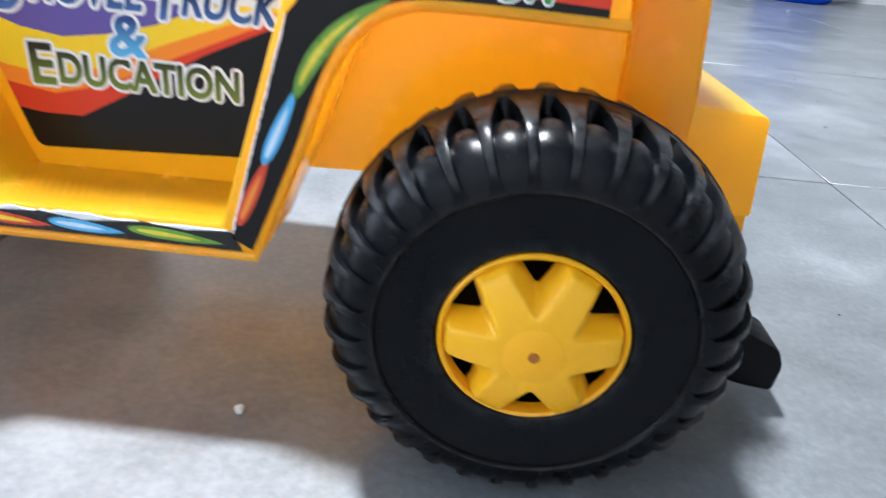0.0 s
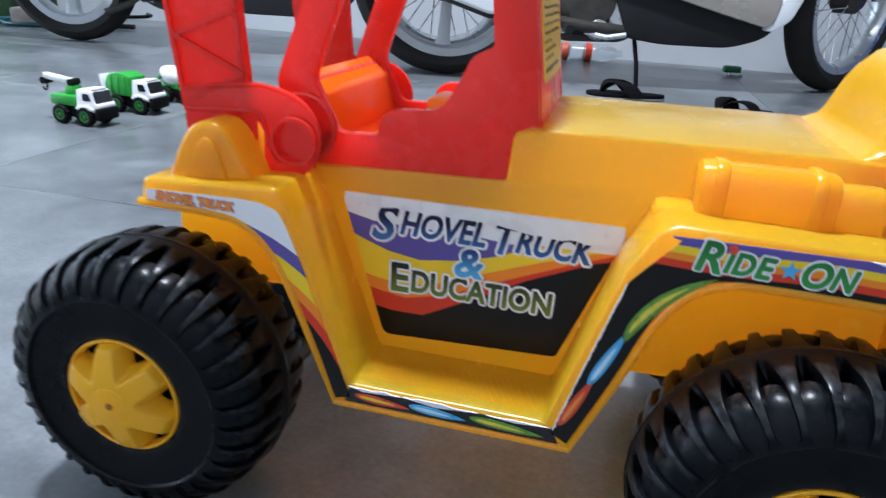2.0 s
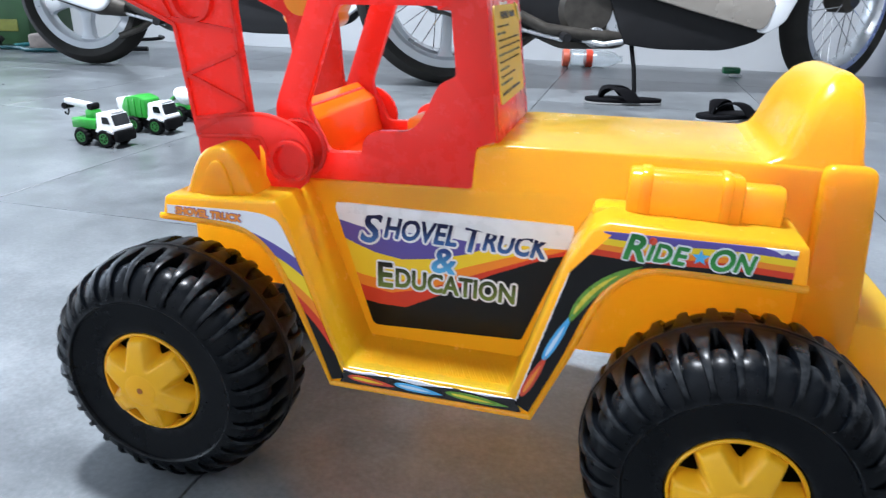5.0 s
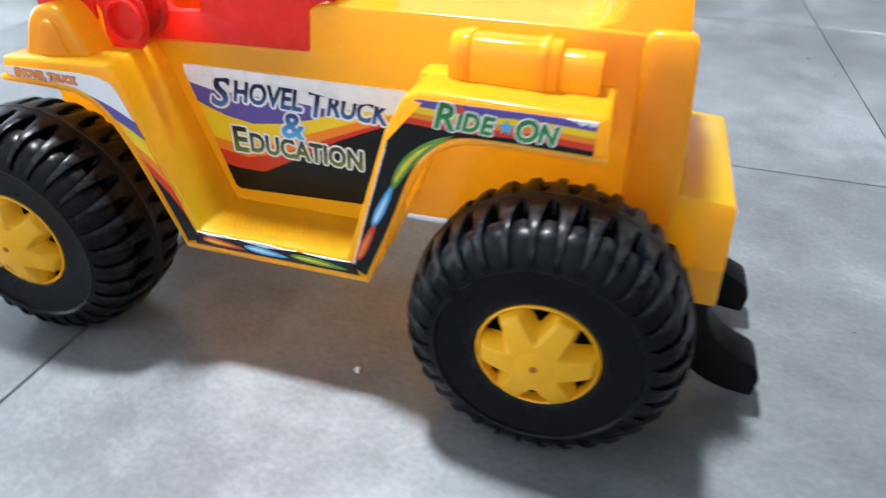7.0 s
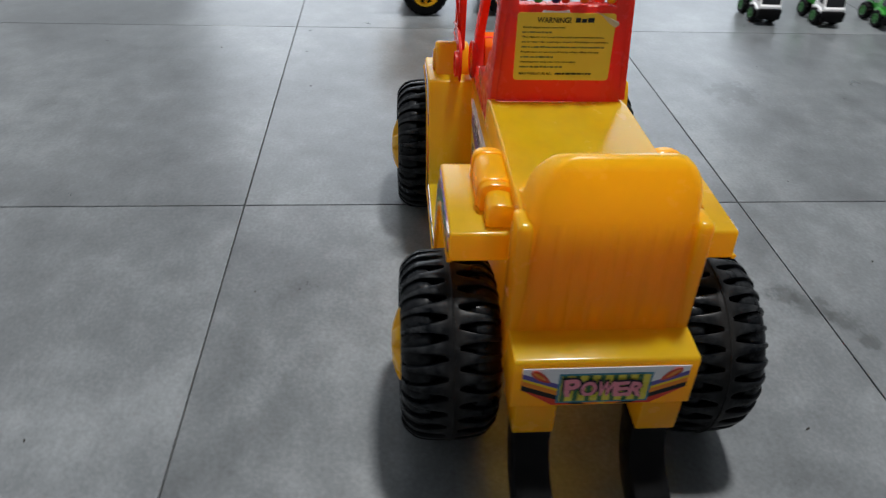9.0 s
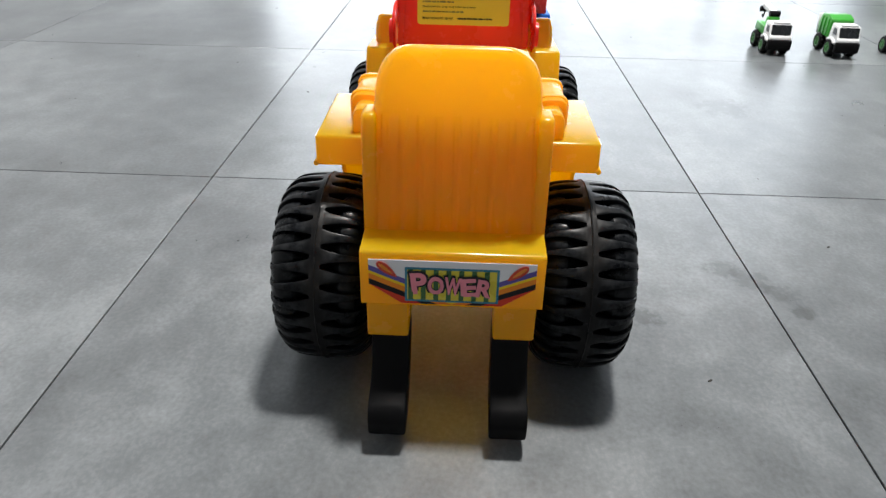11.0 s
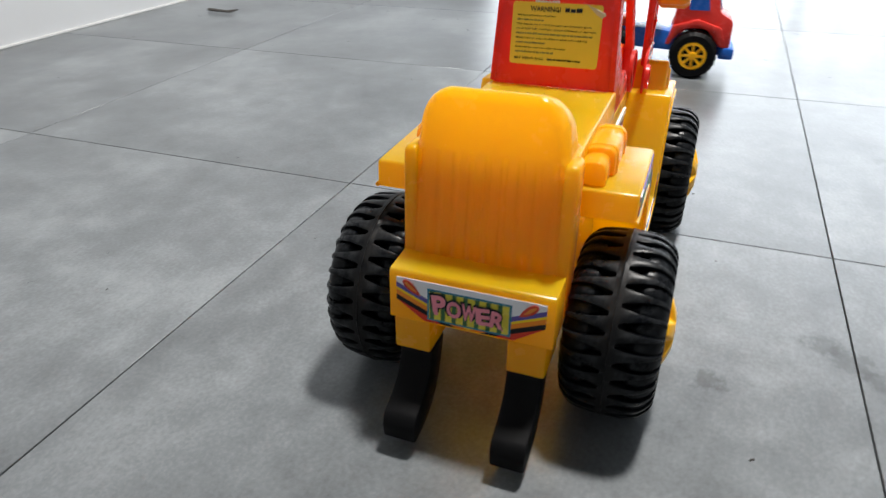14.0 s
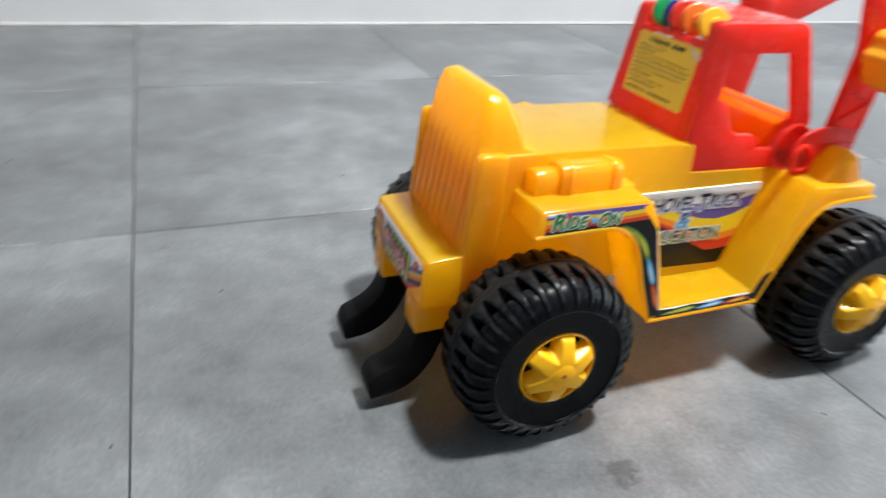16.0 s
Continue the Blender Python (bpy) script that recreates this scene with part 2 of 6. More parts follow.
def front_bands(nt, x, y, z):
    """Bands that sweep down round the front wheel arch, each crossing it on a slant."""
    dx, dz = math_node(nt, "ADD", x, 0.3155), math_node(nt, "ADD", z, -0.0722)
    turn = math_node(nt, "ARCTAN2", dz, dx)
    reach = math_node(nt, "SQRT", math_node(nt, "ADD", math_node(nt, "POWER", dx, 2.0), math_node(nt, "POWER", dz, 2.0)))
    k = math_node(nt, "MULTIPLY_ADD", turn, 57.3 / 70.0, math_node(nt, "MULTIPLY_ADD", reach, 2000.0 / 70.0, -0.106 * 2000.0 / 70.0))
    return ramp(nt, k, [(0.0, BLACK_C), (0.20, RED_C), (0.33, ORANGE_C), (0.47, YELLOW_C), (0.68, PURPLE_C), (0.86, WHITE_C)], "CONSTANT")


def rear_bands(nt, x, y, z):
    wave = math_node(nt, "MULTIPLY", math_node(nt, "SINE", math_node(nt, "MULTIPLY", x, 95.0)), 0.05)
    k = math_node(nt, "ADD", math_node(nt, "MULTIPLY_ADD", z, 45.3, -7.58), math_node(nt, "MULTIPLY", wave, 0.5))
    return ramp(nt, k, [(0.0, BLACK_C), (0.20, RED_C), (0.34, ORANGE_C), (0.47, YELLOW_C), (0.62, PURPLE_C), (0.84, WHITE_C)], "CONSTANT")


def power_bands(nt, x, y, z):
    side = math_node(nt, "ABSOLUTE", y)
    k = math_node(nt, "MULTIPLY_ADD", z, 30.0, math_node(nt, "MULTIPLY_ADD", side, -12.0, -2.64))
    return ramp(nt, k, [(0.0, RED_C), (0.08, BLACK_C), (0.20, ORANGE_C), (0.32, YELLOW_C), (0.38, PURPLE_C), (0.50, WHITE_C)], "CONSTANT")


def fade(name, z0, low, z1, high):
    """Printing ink that runs from one colour to another up the letter."""
    def build(nt, x, y, z):
        return ramp(nt, math_node(nt, "MULTIPLY_ADD", z, 1 / (z1 - z0), -z0 / (z1 - z0)), [(0.0, low), (1.0, high)])
    return banded(name, build)


NAVY_FADE = fade("print_navy_fade", 0.1490, (0.07, 0.17, 0.45), 0.1600, (0.012, 0.012, 0.05))
OLIVE_FADE = fade("print_olive_fade", 0.1210, (0.17, 0.23, 0.04), 0.1345, (0.020, 0.020, 0.014))
AND_FADE = fade("print_blue_fade", 0.1360, (0.12, 0.42, 0.75), 0.1480, (0.03, 0.06, 0.22))
GREEN_FADE = fade("print_green_fade", 0.1735, (0.06, 0.28, 0.06), 0.1865, (0.022, 0.12, 0.03))


DOOR_PRINT, FRONT_PRINT, REAR_PRINT = banded("door_print", door_bands), banded("front_print", front_bands), banded("rear_print", rear_bands)
POWER_PRINT = banded("power_print", power_bands)


STAINS = [(-0.110, 0.289, 0.055, 0.42), (-0.060, 0.320, 0.034, 0.45), (-0.128, 0.264, 0.045, 0.45), (-0.088, 0.312, 0.045, 0.4), (-0.043, 0.172, 0.04, 0.5), (-0.62, 0.42, 0.12, 0.4)]


def floor_tile_material():
    """Cement-look porcelain: cloudy grey, satin glaze, faint scuff marks, dark streaks."""
    m, nt, p = nodes_of("cement_look_tile")
    g = nt.nodes.new("ShaderNodeNewGeometry").outputs["Position"]
    info = nt.nodes.new("ShaderNodeObjectInfo").outputs["Random"]
    shift = nt.nodes.new("ShaderNodeVectorMath")
    shift.operation = "ADD"
    comb = nt.nodes.new("ShaderNodeCombineXYZ")
    nt.links.new(math_node(nt, "MULTIPLY", info, 13.0), comb.inputs[0])
    nt.links.new(math_node(nt, "MULTIPLY", info, 7.0), comb.inputs[1])
    nt.links.new(g, shift.inputs[0])
    nt.links.new(comb.outputs[0], shift.inputs[1])
    v = shift.outputs[0]
    cloud, mid, grain = noise_of(nt, 3.2, 7.0, 0.62, v), noise_of(nt, 21.0, 6.0, 0.65, v), noise_of(nt, 240.0, 4.0, 0.6, v)
    k = math_node(nt, "ADD", math_node(nt, "MULTIPLY", cloud, 0.64), math_node(nt, "MULTIPLY_ADD", mid, 0.32, math_node(nt, "MULTIPLY", grain, 0.24)))
    base = ramp(nt, k, [(0.46, (0.072, 0.078, 0.083)), (0.60, (0.122, 0.133, 0.141)), (0.75, (0.205, 0.221, 0.232))])
    tone = mix(nt, 1.0, base, ramp(nt, info, [(0.0, 0.93), (1.0, 1.0)]), "MULTIPLY")
    scuff = noise_of(nt, 9.0, 8.0, 0.75, v)
    worn = mix(nt, ramp(nt, scuff, [(0.64, 0.0), (0.82, 0.16)]), tone, (0.125, 0.123, 0.120))
    # old wet smudges beside a joint, and a band of dark parallel streaks
    smear = noise_of(nt, 52.0, 7.0, 0.72, g)
    for cx, cy, rad, amount in STAINS:
        d = nt.nodes.new("ShaderNodeVectorMath")
        d.operation = "DISTANCE"
        nt.links.new(g, d.inputs[0])
        d.inputs[1].default_value = (cx, cy, 0)
        near = ramp(nt, math_node(nt, "DIVIDE", d.outputs["Value"], rad), [(0.2, 1.0), (1.0, 0.0)])
        mask = ramp(nt, math_node(nt, "MULTIPLY", smear, near), [(0.37, 0.0), (0.49, amount)])
        worn = mix(nt, mask, worn, (0.018, 0.019, 0.018))
    sep = nt.nodes.new("ShaderNodeSeparateXYZ")
    nt.links.new(g, sep.inputs[0])
    across = math_node(nt, "ADD", math_node(nt, "MULTIPLY", sep.outputs[0], 0.55), math_node(nt, "MULTIPLY", sep.outputs[1], -0.83))
    along = math_node(nt, "ADD", math_node(nt, "MULTIPLY", sep.outputs[0], 0.83), math_node(nt, "MULTIPLY", sep.outputs[1], 0.55))
    lines = ramp(nt, math_node(nt, "SINE", math_node(nt, "MULTIPLY", across, 105.0)), [(0.55, 0.0), (0.95, 1.0)])
    band_a = ramp(nt, math_node(nt, "ABSOLUTE", math_node(nt, "ADD", across, 0.10)), [(0.08, 1.0), (0.16, 0.0)])
    band_b = ramp(nt, math_node(nt, "ABSOLUTE", math_node(nt, "ADD", along, 1.95)), [(0.15, 1.0), (0.42, 0.0)])
    streaks = math_node(nt, "MULTIPLY", math_node(nt, "MULTIPLY", lines, band_a), math_node(nt, "MULTIPLY", band_b, ramp(nt, smear, [(0.35, 0.1), (0.6, 0.8)])))
    worn = mix(nt, streaks, worn, (0.07, 0.07, 0.072))
    nt.links.new(worn, p.inputs["Base Color"])
    nt.links.new(ramp(nt, math_node(nt, "MULTIPLY_ADD", mid, 0.6, math_node(nt, "MULTIPLY", scuff, 0.4)), [(0.30, 0.26), (0.75, 0.36)]), p.inputs["Roughness"])
    p.inputs["IOR"].default_value = 1.57
    bump(nt, p, math_node(nt, "MULTIPLY_ADD", mid, 0.6, math_node(nt, "MULTIPLY", grain, 0.3)), 0.06, 0.002)
    return m


TILE = floor_tile_material()
GROUT = plain("dark_grout", (0.080, 0.081, 0.083), 0.85, 0, 0.25, 200)
# wall paint with the shade on the north side put into its colour
SHADED_PAINT = plain("shaded_wall_paint", (0.46, 0.475, 0.49), 0.6, 0, 0.06, 7, 0.0006)
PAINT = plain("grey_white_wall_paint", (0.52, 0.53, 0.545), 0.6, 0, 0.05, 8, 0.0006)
# for the unseen end wall, darker to hold down bounced fill light
DIM_END_PAINT = plain("fill_cut_wall_paint", (0.30, 0.31, 0.32), 0.6, 0, 0.06, 7, 0.0006)
CEIL = plain("ceiling_paint", (0.46, 0.46, 0.45), 0.8, 0, 0.04, 6)
FRAME = plain("grey_gate_frame", (0.25, 0.26, 0.27), 0.45, 0.4)


# ---- mesh tools ----
def finish(bm, angle=38):
    bmesh.ops.remove_doubles(bm, verts=bm.verts, dist=1e-6)
    bmesh.ops.recalc_face_normals(bm, faces=bm.faces)
    limit = radians(angle)
    for f in bm.faces:
        f.smooth = True
    for e in bm.edges:
        e.smooth = len(e.link_faces) == 2 and e.calc_face_angle(0) < limit
    return bm


def part(name, bm, material, parent=None, label=""):
    me = bpy.data.meshes.new(name)
    bm.to_mesh(me)
    bm.free()
    for m in material if isinstance(material, (list, tuple)) else [material]:
        me.materials.append(m)
    ob = new(name, me)
    ob.parent = parent
    return tagged(ob, label)


def thing(name, label, category, m=None, group="", kind=""):
    ob = tagged(new(name), label, category, group, kind)
    if m is not None:
        ob.matrix_world = m
    return ob


def join(*bms):
    out = bms[0]
    for b in bms[1:]:
        me = bpy.data.meshes.new("tmp")
        b.to_mesh(me)
        b.free()
        out.from_mesh(me)
        bpy.data.meshes.remove(me)
    return out


def moved(bm, m):
    bmesh.ops.transform(bm, matrix=m, verts=bm.verts)
    return bm


def bevel(bm, r, seg=2, angle=30):
    if r > 0:
        edges = [e for e in bm.edges if len(e.link_faces) == 2 and e.calc_face_angle(0) > radians(angle)]
        bmesh.ops.bevel(bm, geom=edges, offset=r, segments=seg, profile=0.5, affect="EDGES", clamp_overlap=True)
    return bm


def box(x0, x1, y0, y1, z0, z1, r=0.0, seg=2):
    bm = bmesh.new()
    bmesh.ops.create_cube(bm, size=1)
    moved(bm, Matrix.Translation(((x0 + x1) / 2, (y0 + y1) / 2, (z0 + z1) / 2)) @ Matrix.Diagonal((abs(x1 - x0), abs(y1 - y0), abs(z1 - z0), 1)))
    return finish(bevel(bm, r, seg))


def plate(loops, a, b, axis="y", r=0.0, seg=2, taper=None):
    """A flat plate: outer loop and holes given in its plane, from a to b along the axis."""
    place = {"y": lambda p, t: (p[0], t, p[1]), "x": lambda p, t: (t, p[0], p[1]), "z": lambda p, t: (p[0], p[1], t)}[axis]
    bm = bmesh.new()
    rings = []
    for loop in loops:
        rings.append([[bm.verts.new(place(p, t)) for p in loop] for t in (a, b)])
    if len(loops) == 1:
        for k in (0, 1):
            bm.faces.new(rings[0][k])
    else:
        from mathutils.geometry import tessellate_polygon
        flat = [[Vector((p[0], p[1], 0)) for p in loop] for loop in loops]
        tris = tessellate_polygon(flat)
        for k in (0, 1):
            allv = [v for ring in rings for v in ring[k]]
            for t in tris:
                bm.faces.new([allv[i] for i in t])
    for ra, rb in rings:
        n = len(ra)
        for i in range(n):
            bm.faces.new((ra[i], ra[(i + 1) % n], rb[(i + 1) % n], rb[i]))
    bmesh.ops.recalc_face_normals(bm, faces=bm.faces)
    return finish(bevel(bm, r, seg))


def smooth_loop(pts, rounds):
    """Round the corners of a loop: rounds is a radius or one per corner."""
    out, n = [], len(pts)
    for i, p in enumerate(pts):
        r = rounds[i] if isinstance(rounds, (list, tuple)) else rounds
        p, a, b = Vector(p), Vector(pts[i - 1]), Vector(pts[(i + 1) % n])
        if r <= 0:
            out.append(tuple(p))
            continue
        da, db = min(r, (a - p).length * 0.48), min(r, (b - p).length * 0.48)
        s, e = p + (a - p).normalized() * da, p + (b - p).normalized() * db
        for k in range(5):
            t = k / 4
            out.append(tuple(s * (1 - t) ** 2 + p * 2 * t * (1 - t) + e * t * t))
    return out


def spline(pts, n=5):
    """A smooth open curve through points in a plane."""
    q = [Vector(p) for p in pts]
    q = [q[0] * 2 - q[1]] + q + [q[-1] * 2 - q[-2]]
    out = []
    for a, b, c, d in zip(q, q[1:], q[2:], q[3:]):
        for k in range(n):
            t = k / n
            out.append(tuple(0.5 * (2 * b + (c - a) * t + (2 * a - 5 * b + 4 * c - d) * t * t + (3 * b - a - 3 * c + d) * t ** 3)))
    return out + [tuple(pts[-1])]


def lathe(profile, seg=48, axis="y", closed=False):
    """Turn (radius, along) points round an axis."""
    bm = bmesh.new()
    rows = []
    for r, h in profile:
        row = []
        for i in range(seg):
            a = 2 * math.pi * i / seg
            c, s = r * math.cos(a), r * math.sin(a)
            row.append(bm.verts.new({"y": (c, h, s), "x": (h, c, s), "z": (c, s, h)}[axis]))
        rows.append(row)
    pairs = list(zip(rows, rows[1:])) + ([(rows[-1], rows[0])] if closed else [])
    for p, q in pairs:
        for i in range(seg):
            j = (i + 1) % seg
            bm.faces.new((p[i], p[j], q[j], q[i]))
    if not closed:
        for row in (rows[0], rows[-1]):
            if (row[0].co - row[seg // 2].co).length > 1e-5:
                bm.faces.new(row)
    return finish(bm)


def rod(p, q, r, seg=14, r2=None):
    p, q = Vector(p), Vector(q)
    d = q - p
    bm = bmesh.new()
    bmesh.ops.create_cone(bm, cap_ends=True, segments=seg, radius1=r, radius2=r if r2 is None else r2, depth=d.length)
    return finish(moved(bm, Matrix.Translation((p + q) / 2) @ d.to_track_quat("Z", "Y").to_matrix().to_4x4()))


def tube(path, r, seg=8, closed=False):
    """A round tube along a path; r is a radius or one per point."""
    pts = [Vector(p) for p in path]
    bm = bmesh.new()
    rows, up = [], Vector((0.12, 0.2, 1)).normalized()
    for i, p in enumerate(pts):
        d = (pts[min(i + 1, len(pts) - 1)] - pts[max(i - 1, 0)]).normalized()
        s = d.cross(up)
        s = s.normalized() if s.length > 1e-4 else Vector((1, 0, 0))
        n = s.cross(d).normalized()
        rad = r[i] if isinstance(r, (list, tuple)) else r
        rows.append([bm.verts.new(p + rad * (math.cos(2 * math.pi * k / seg) * s + math.sin(2 * math.pi * k / seg) * n)) for k in range(seg)])
    for a, b in zip(rows, rows[1:]):
        for k in range(seg):
            bm.faces.new((a[k], a[(k + 1) % seg], b[(k + 1) % seg], b[k]))
    bm.faces.new(rows[0])
    bm.faces.new(rows[-1])
    return finish(bm)


def lettering(text, size, depth=0.0002, bold=0.0, shear=0.0, spacing=1.0):
    """The built-in font as a mesh in the x-y plane, centred."""
    cu = bpy.data.curves.new("txt", "FONT")
    cu.body, cu.size, cu.extrude, cu.offset, cu.shear, cu.space_character = text, size, depth, bold, shear, spacing
    cu.align_x, cu.align_y, cu.resolution_u = "CENTER", "CENTER", 4
    ob = bpy.data.objects.new("txt", cu)
    scene.collection.objects.link(ob)
    dg = bpy.context.evaluated_depsgraph_get()
    me = bpy.data.meshes.new_from_object(ob.evaluated_get(dg))
    bm = bmesh.new()
    bm.from_mesh(me)
    bpy.data.objects.remove(ob)
    bpy.data.curves.remove(cu)
    bpy.data.meshes.remove(me)
    return bm


# ---- room ----
X0, X1, Y0, Y1, H = -4.0, 2.6, -1.478, 2.62, 3.0
GX, GY, STEP = -0.30, -0.306, 0.598

floor = part("floor", box(X0 - 0.2, X1 + 0.2, Y0 - 0.2, Y1 + 0.2, -0.1, -0.004), GROUT)
tagged(floor, "satin grey cement-look porcelain tile floor with thin dark joints", "floor", kind="structure")


def wall(name, loops, a, b, axis, label, material=PAINT):
    ob = part(name, plate(loops, a, b, axis), material)
    return tagged(ob, label, "wall", kind="structure")


def rect(a0, a1, b0, b1):
    return [(a0, b0), (a1, b0), (a1, b1), (a0, b1)]


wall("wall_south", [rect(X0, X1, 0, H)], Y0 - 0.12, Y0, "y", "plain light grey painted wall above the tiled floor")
wall("wall_north", [rect(X0, X1, 0, H)], Y1, Y1 + 0.12, "y", "plain painted wall behind the parked motorbikes, shade put into its cool grey", SHADED_PAINT)
wall("wall_east", [rect(Y0 - 0.12, Y1 + 0.12, 0, H)], X1, X1 + 0.12, "x", "plain unseen end wall, darkened to cut the bounce light", DIM_END_PAINT)
wall("wall_west", [rect(Y0 - 0.12, Y1 + 0.12, 0, H), rect(-1.36, 2.50, 0.012, 2.5)], X0 - 0.12, X0, "x", "light grey painted wall with a wide open shop front")
ceiling = part("ceiling", box(X0 - 0.12, X1 + 0.12, Y0 - 0.12, Y1 + 0.12, H, H + 0.1), CEIL)
tagged(ceiling, "plain white painted ceiling", "ceiling", kind="structure")
gate = thing("door_1", "grey metal folding shop front with tall open bays", "door", kind="structure")
for k in range(17):
    y = -1.33 + 3.8 * k / 16
    w = 0.030 if k % 4 == 0 else 0.014
    part("post", box(X0 - 0.09, X0 - 0.03, y - w, y + w, 0.012, 2.5, 0.004), FRAME, gate)
part("rail", box(X0 - 0.10, X0 - 0.02, -1.36, 2.50, 2.44, 2.52, 0.004), FRAME, gate)
trim = part("trim", box(X0, X1, Y0 + 0.001, Y0 + 0.007, 0.0, 0.0065, 0.001, 1), plain("white_sealant", (0.60, 0.60, 0.59), 0.5))
tagged(trim, "thin white sealant bead along the foot of the wall", "trim", kind="structure")
lamp_body = thing("ceiling_lamp", "round white surface-mounted lamp under the ceiling", "lamp")
part("base", lathe([(0.0, 3.0), (0.20, 3.0), (0.20, 2.955), (0.17, 2.945), (0.17, 2.955), (0.0, 2.955)], 40, "z"), CEIL, lamp_body)
lamp_body.children[0].matrix_basis = Matrix.Translation((-0.72, 0.38, 0))
ground = part("ground", box(-60, 60, -60, 60, -0.4, -0.12), plain("pale_concrete_yard", (0.36, 0.36, 0.35), 0.8, 0, 0.15, 3))
tagged(ground, "pale concrete ground outside the shop front", "ground", kind="structure")

# ---- ride-on shovel truck: front towards -x, rear axle over the origin ----
R_W, WB, HUBZ = 0.0732, 0.3155, 0.0722
truck = thing("ride_on_truck", "yellow and red plastic ride-on shovel truck with black wheels", "toy truck")

# main hull: bonnet, seat and rear wall
hull = [(-0.322, 0.112), (-0.323, 0.174), (-0.250, 0.183), (-0.146, 0.186), (-0.1445, 0.2085), (-0.130, 0.2115), (-0.012, 0.2125), (0.030, 0.2125),
        (0.044, 0.200), (0.052, 0.150), (0.054, 0.098), (-0.05, 0.0975), (-0.1005, 0.096), (-0.104, 0.084), (-0.225, 0.084), (-0.250, 0.112)]
bm = plate([smooth_loop(hull, [0, .006, .006, .002, .003, .008, .006, .006, .006, .004, 0, 0, 0, 0, 0, 0])], -0.0565, 0.0565, "y", 0.004, 3)
# the moulding is hollow and open underneath
bmesh.ops.delete(bm, geom=[f for f in bm.faces if f.normal.z < -0.9 and f.calc_center_median().z < 0.0985], context="FACES")
part("body", bm, YELLOW, truck)


def loft(levels, seg=40):
    """Rounded-rectangle sections stacked upwards: height, front x, rear x, half width, corner radius."""
    bm = bmesh.new()
    rows = []
    for z, xa, xb, hw, cr in levels:
        cx, hx = (xa + xb) / 2, (xb - xa) / 2
        cr = min(cr, hx * 0.98, hw * 0.98)
        row = []
        for i in range(seg):
            a = 2 * math.pi * (i + 0.5) / seg
            sx, sy = (1 if math.cos(a) > 0 else -1), (1 if math.sin(a) > 0 else -1)
            q = (a % (math.pi / 2)) if sx * sy > 0 else math.pi / 2 - (a % (math.pi / 2))
            row.append(bm.verts.new((cx + sx * (hx - cr + cr * math.cos(q)), sy * (hw - cr + cr * math.sin(q)), z)))
        rows.append(row)
    for p, q in zip(rows, rows[1:]):
        for i in range(seg):
            bm.faces.new((p[i], p[(i + 1) % seg], q[(i + 1) % seg], q[i]))
    bm.faces.new(rows[0])
    bm.faces.new(rows[-1])
    return finish(bm, 50)


# backrest: wedge that sweeps up from the seat to rounded shoulders
levels = []
for z, xa, hw in ((0.1365, 0.030, 0.0580), (0.1800, 0.020, 0.0558), (0.2100, -0.008, 0.0540), (0.2140, 0.0008, 0.0537), (0.2160, 0.0040, 0.0536), (0.2200, 0.0067, 0.0533), (0.2250, 0.0085, 0.0529), (0.2310, 0.0105, 0.0522),
                  (0.2370, 0.0128, 0.0508), (0.2425, 0.0155, 0.0485), (0.2470, 0.0185, 0.0452), (0.2505, 0.0218, 0.0410), (0.2535, 0.0258, 0.0350), (0.2547, 0.0298, 0.0300)):
    rear = 0.0552 - (z - 0.1365) * 0.150 - (0.0 if z < 0.25 else (z - 0.25) * 0.9)
    levels.append((z, xa, rear, hw, 0.006 if z < 0.2145 else 0.009 if z < 0.249 else 0.004))
bm = loft(levels)
# the rear face carries eight upright ribs
bmesh.ops.delete(bm, geom=[f for f in bm.faces if f.normal.x > 0.9 and f.calc_area() > 2e-4 and f.calc_center_median().z < 0.2135], context="FACES")
ribs = []
for z, depth in ((0.1365, 0.0), (0.1390, 1.0), (0.1800, 1.0), (0.2040, 1.0), (0.2100, 0.5), (0.2140, 0.0)):
    half = np.interp(z, [0.1365, 0.18, 0.21, 0.214], [0.0580, 0.0558, 0.0540, 0.0537]) - 0.006
    row = []
    for k in range(-76, 77):
        y = half * k / 76
        near = min(abs(y + 0.0405 - 0.01157 * i) for i in range(8))
        rise = min(1.0, max(0.0, (0.0046 - near) / 0.0016))
        row.append(bm.verts.new((0.0552 - (z - 0.1365) * 0.150 + depth * 0.0014 * (rise - 0.3) * (abs(k) < 76), y, z)))
    ribs.append(row)
for p, q in zip(ribs, ribs[1:]):
    for k in range(len(p) - 1):
        bm.faces.new((p[k], p[k + 1], q[k + 1], q[k]))
part("backrest", finish(bm, 50), YELLOW, truck)
for s in (-1, 1):
    bm = plate([smooth_loop([(0.0265, 0.098), (0.054, 0.098), (0.0545, 0.136), (0.047, 0.2150), (0.0235, 0.2150)], [0, 0, 0, .005, .007])], s * 0.0515, s * 0.0612, "y", 0.003, 3)
    part("side_post", bm, YELLOW, truck)
part("bumper", plate([smooth_loop([(0.048, 0.096), (0.0845, 0.096), (0.0815, 0.1355), (0.048, 0.1375)], [0, .002, .003, 0])], -0.0605, 0.0605, "y", 0.003, 3), YELLOW, truck)
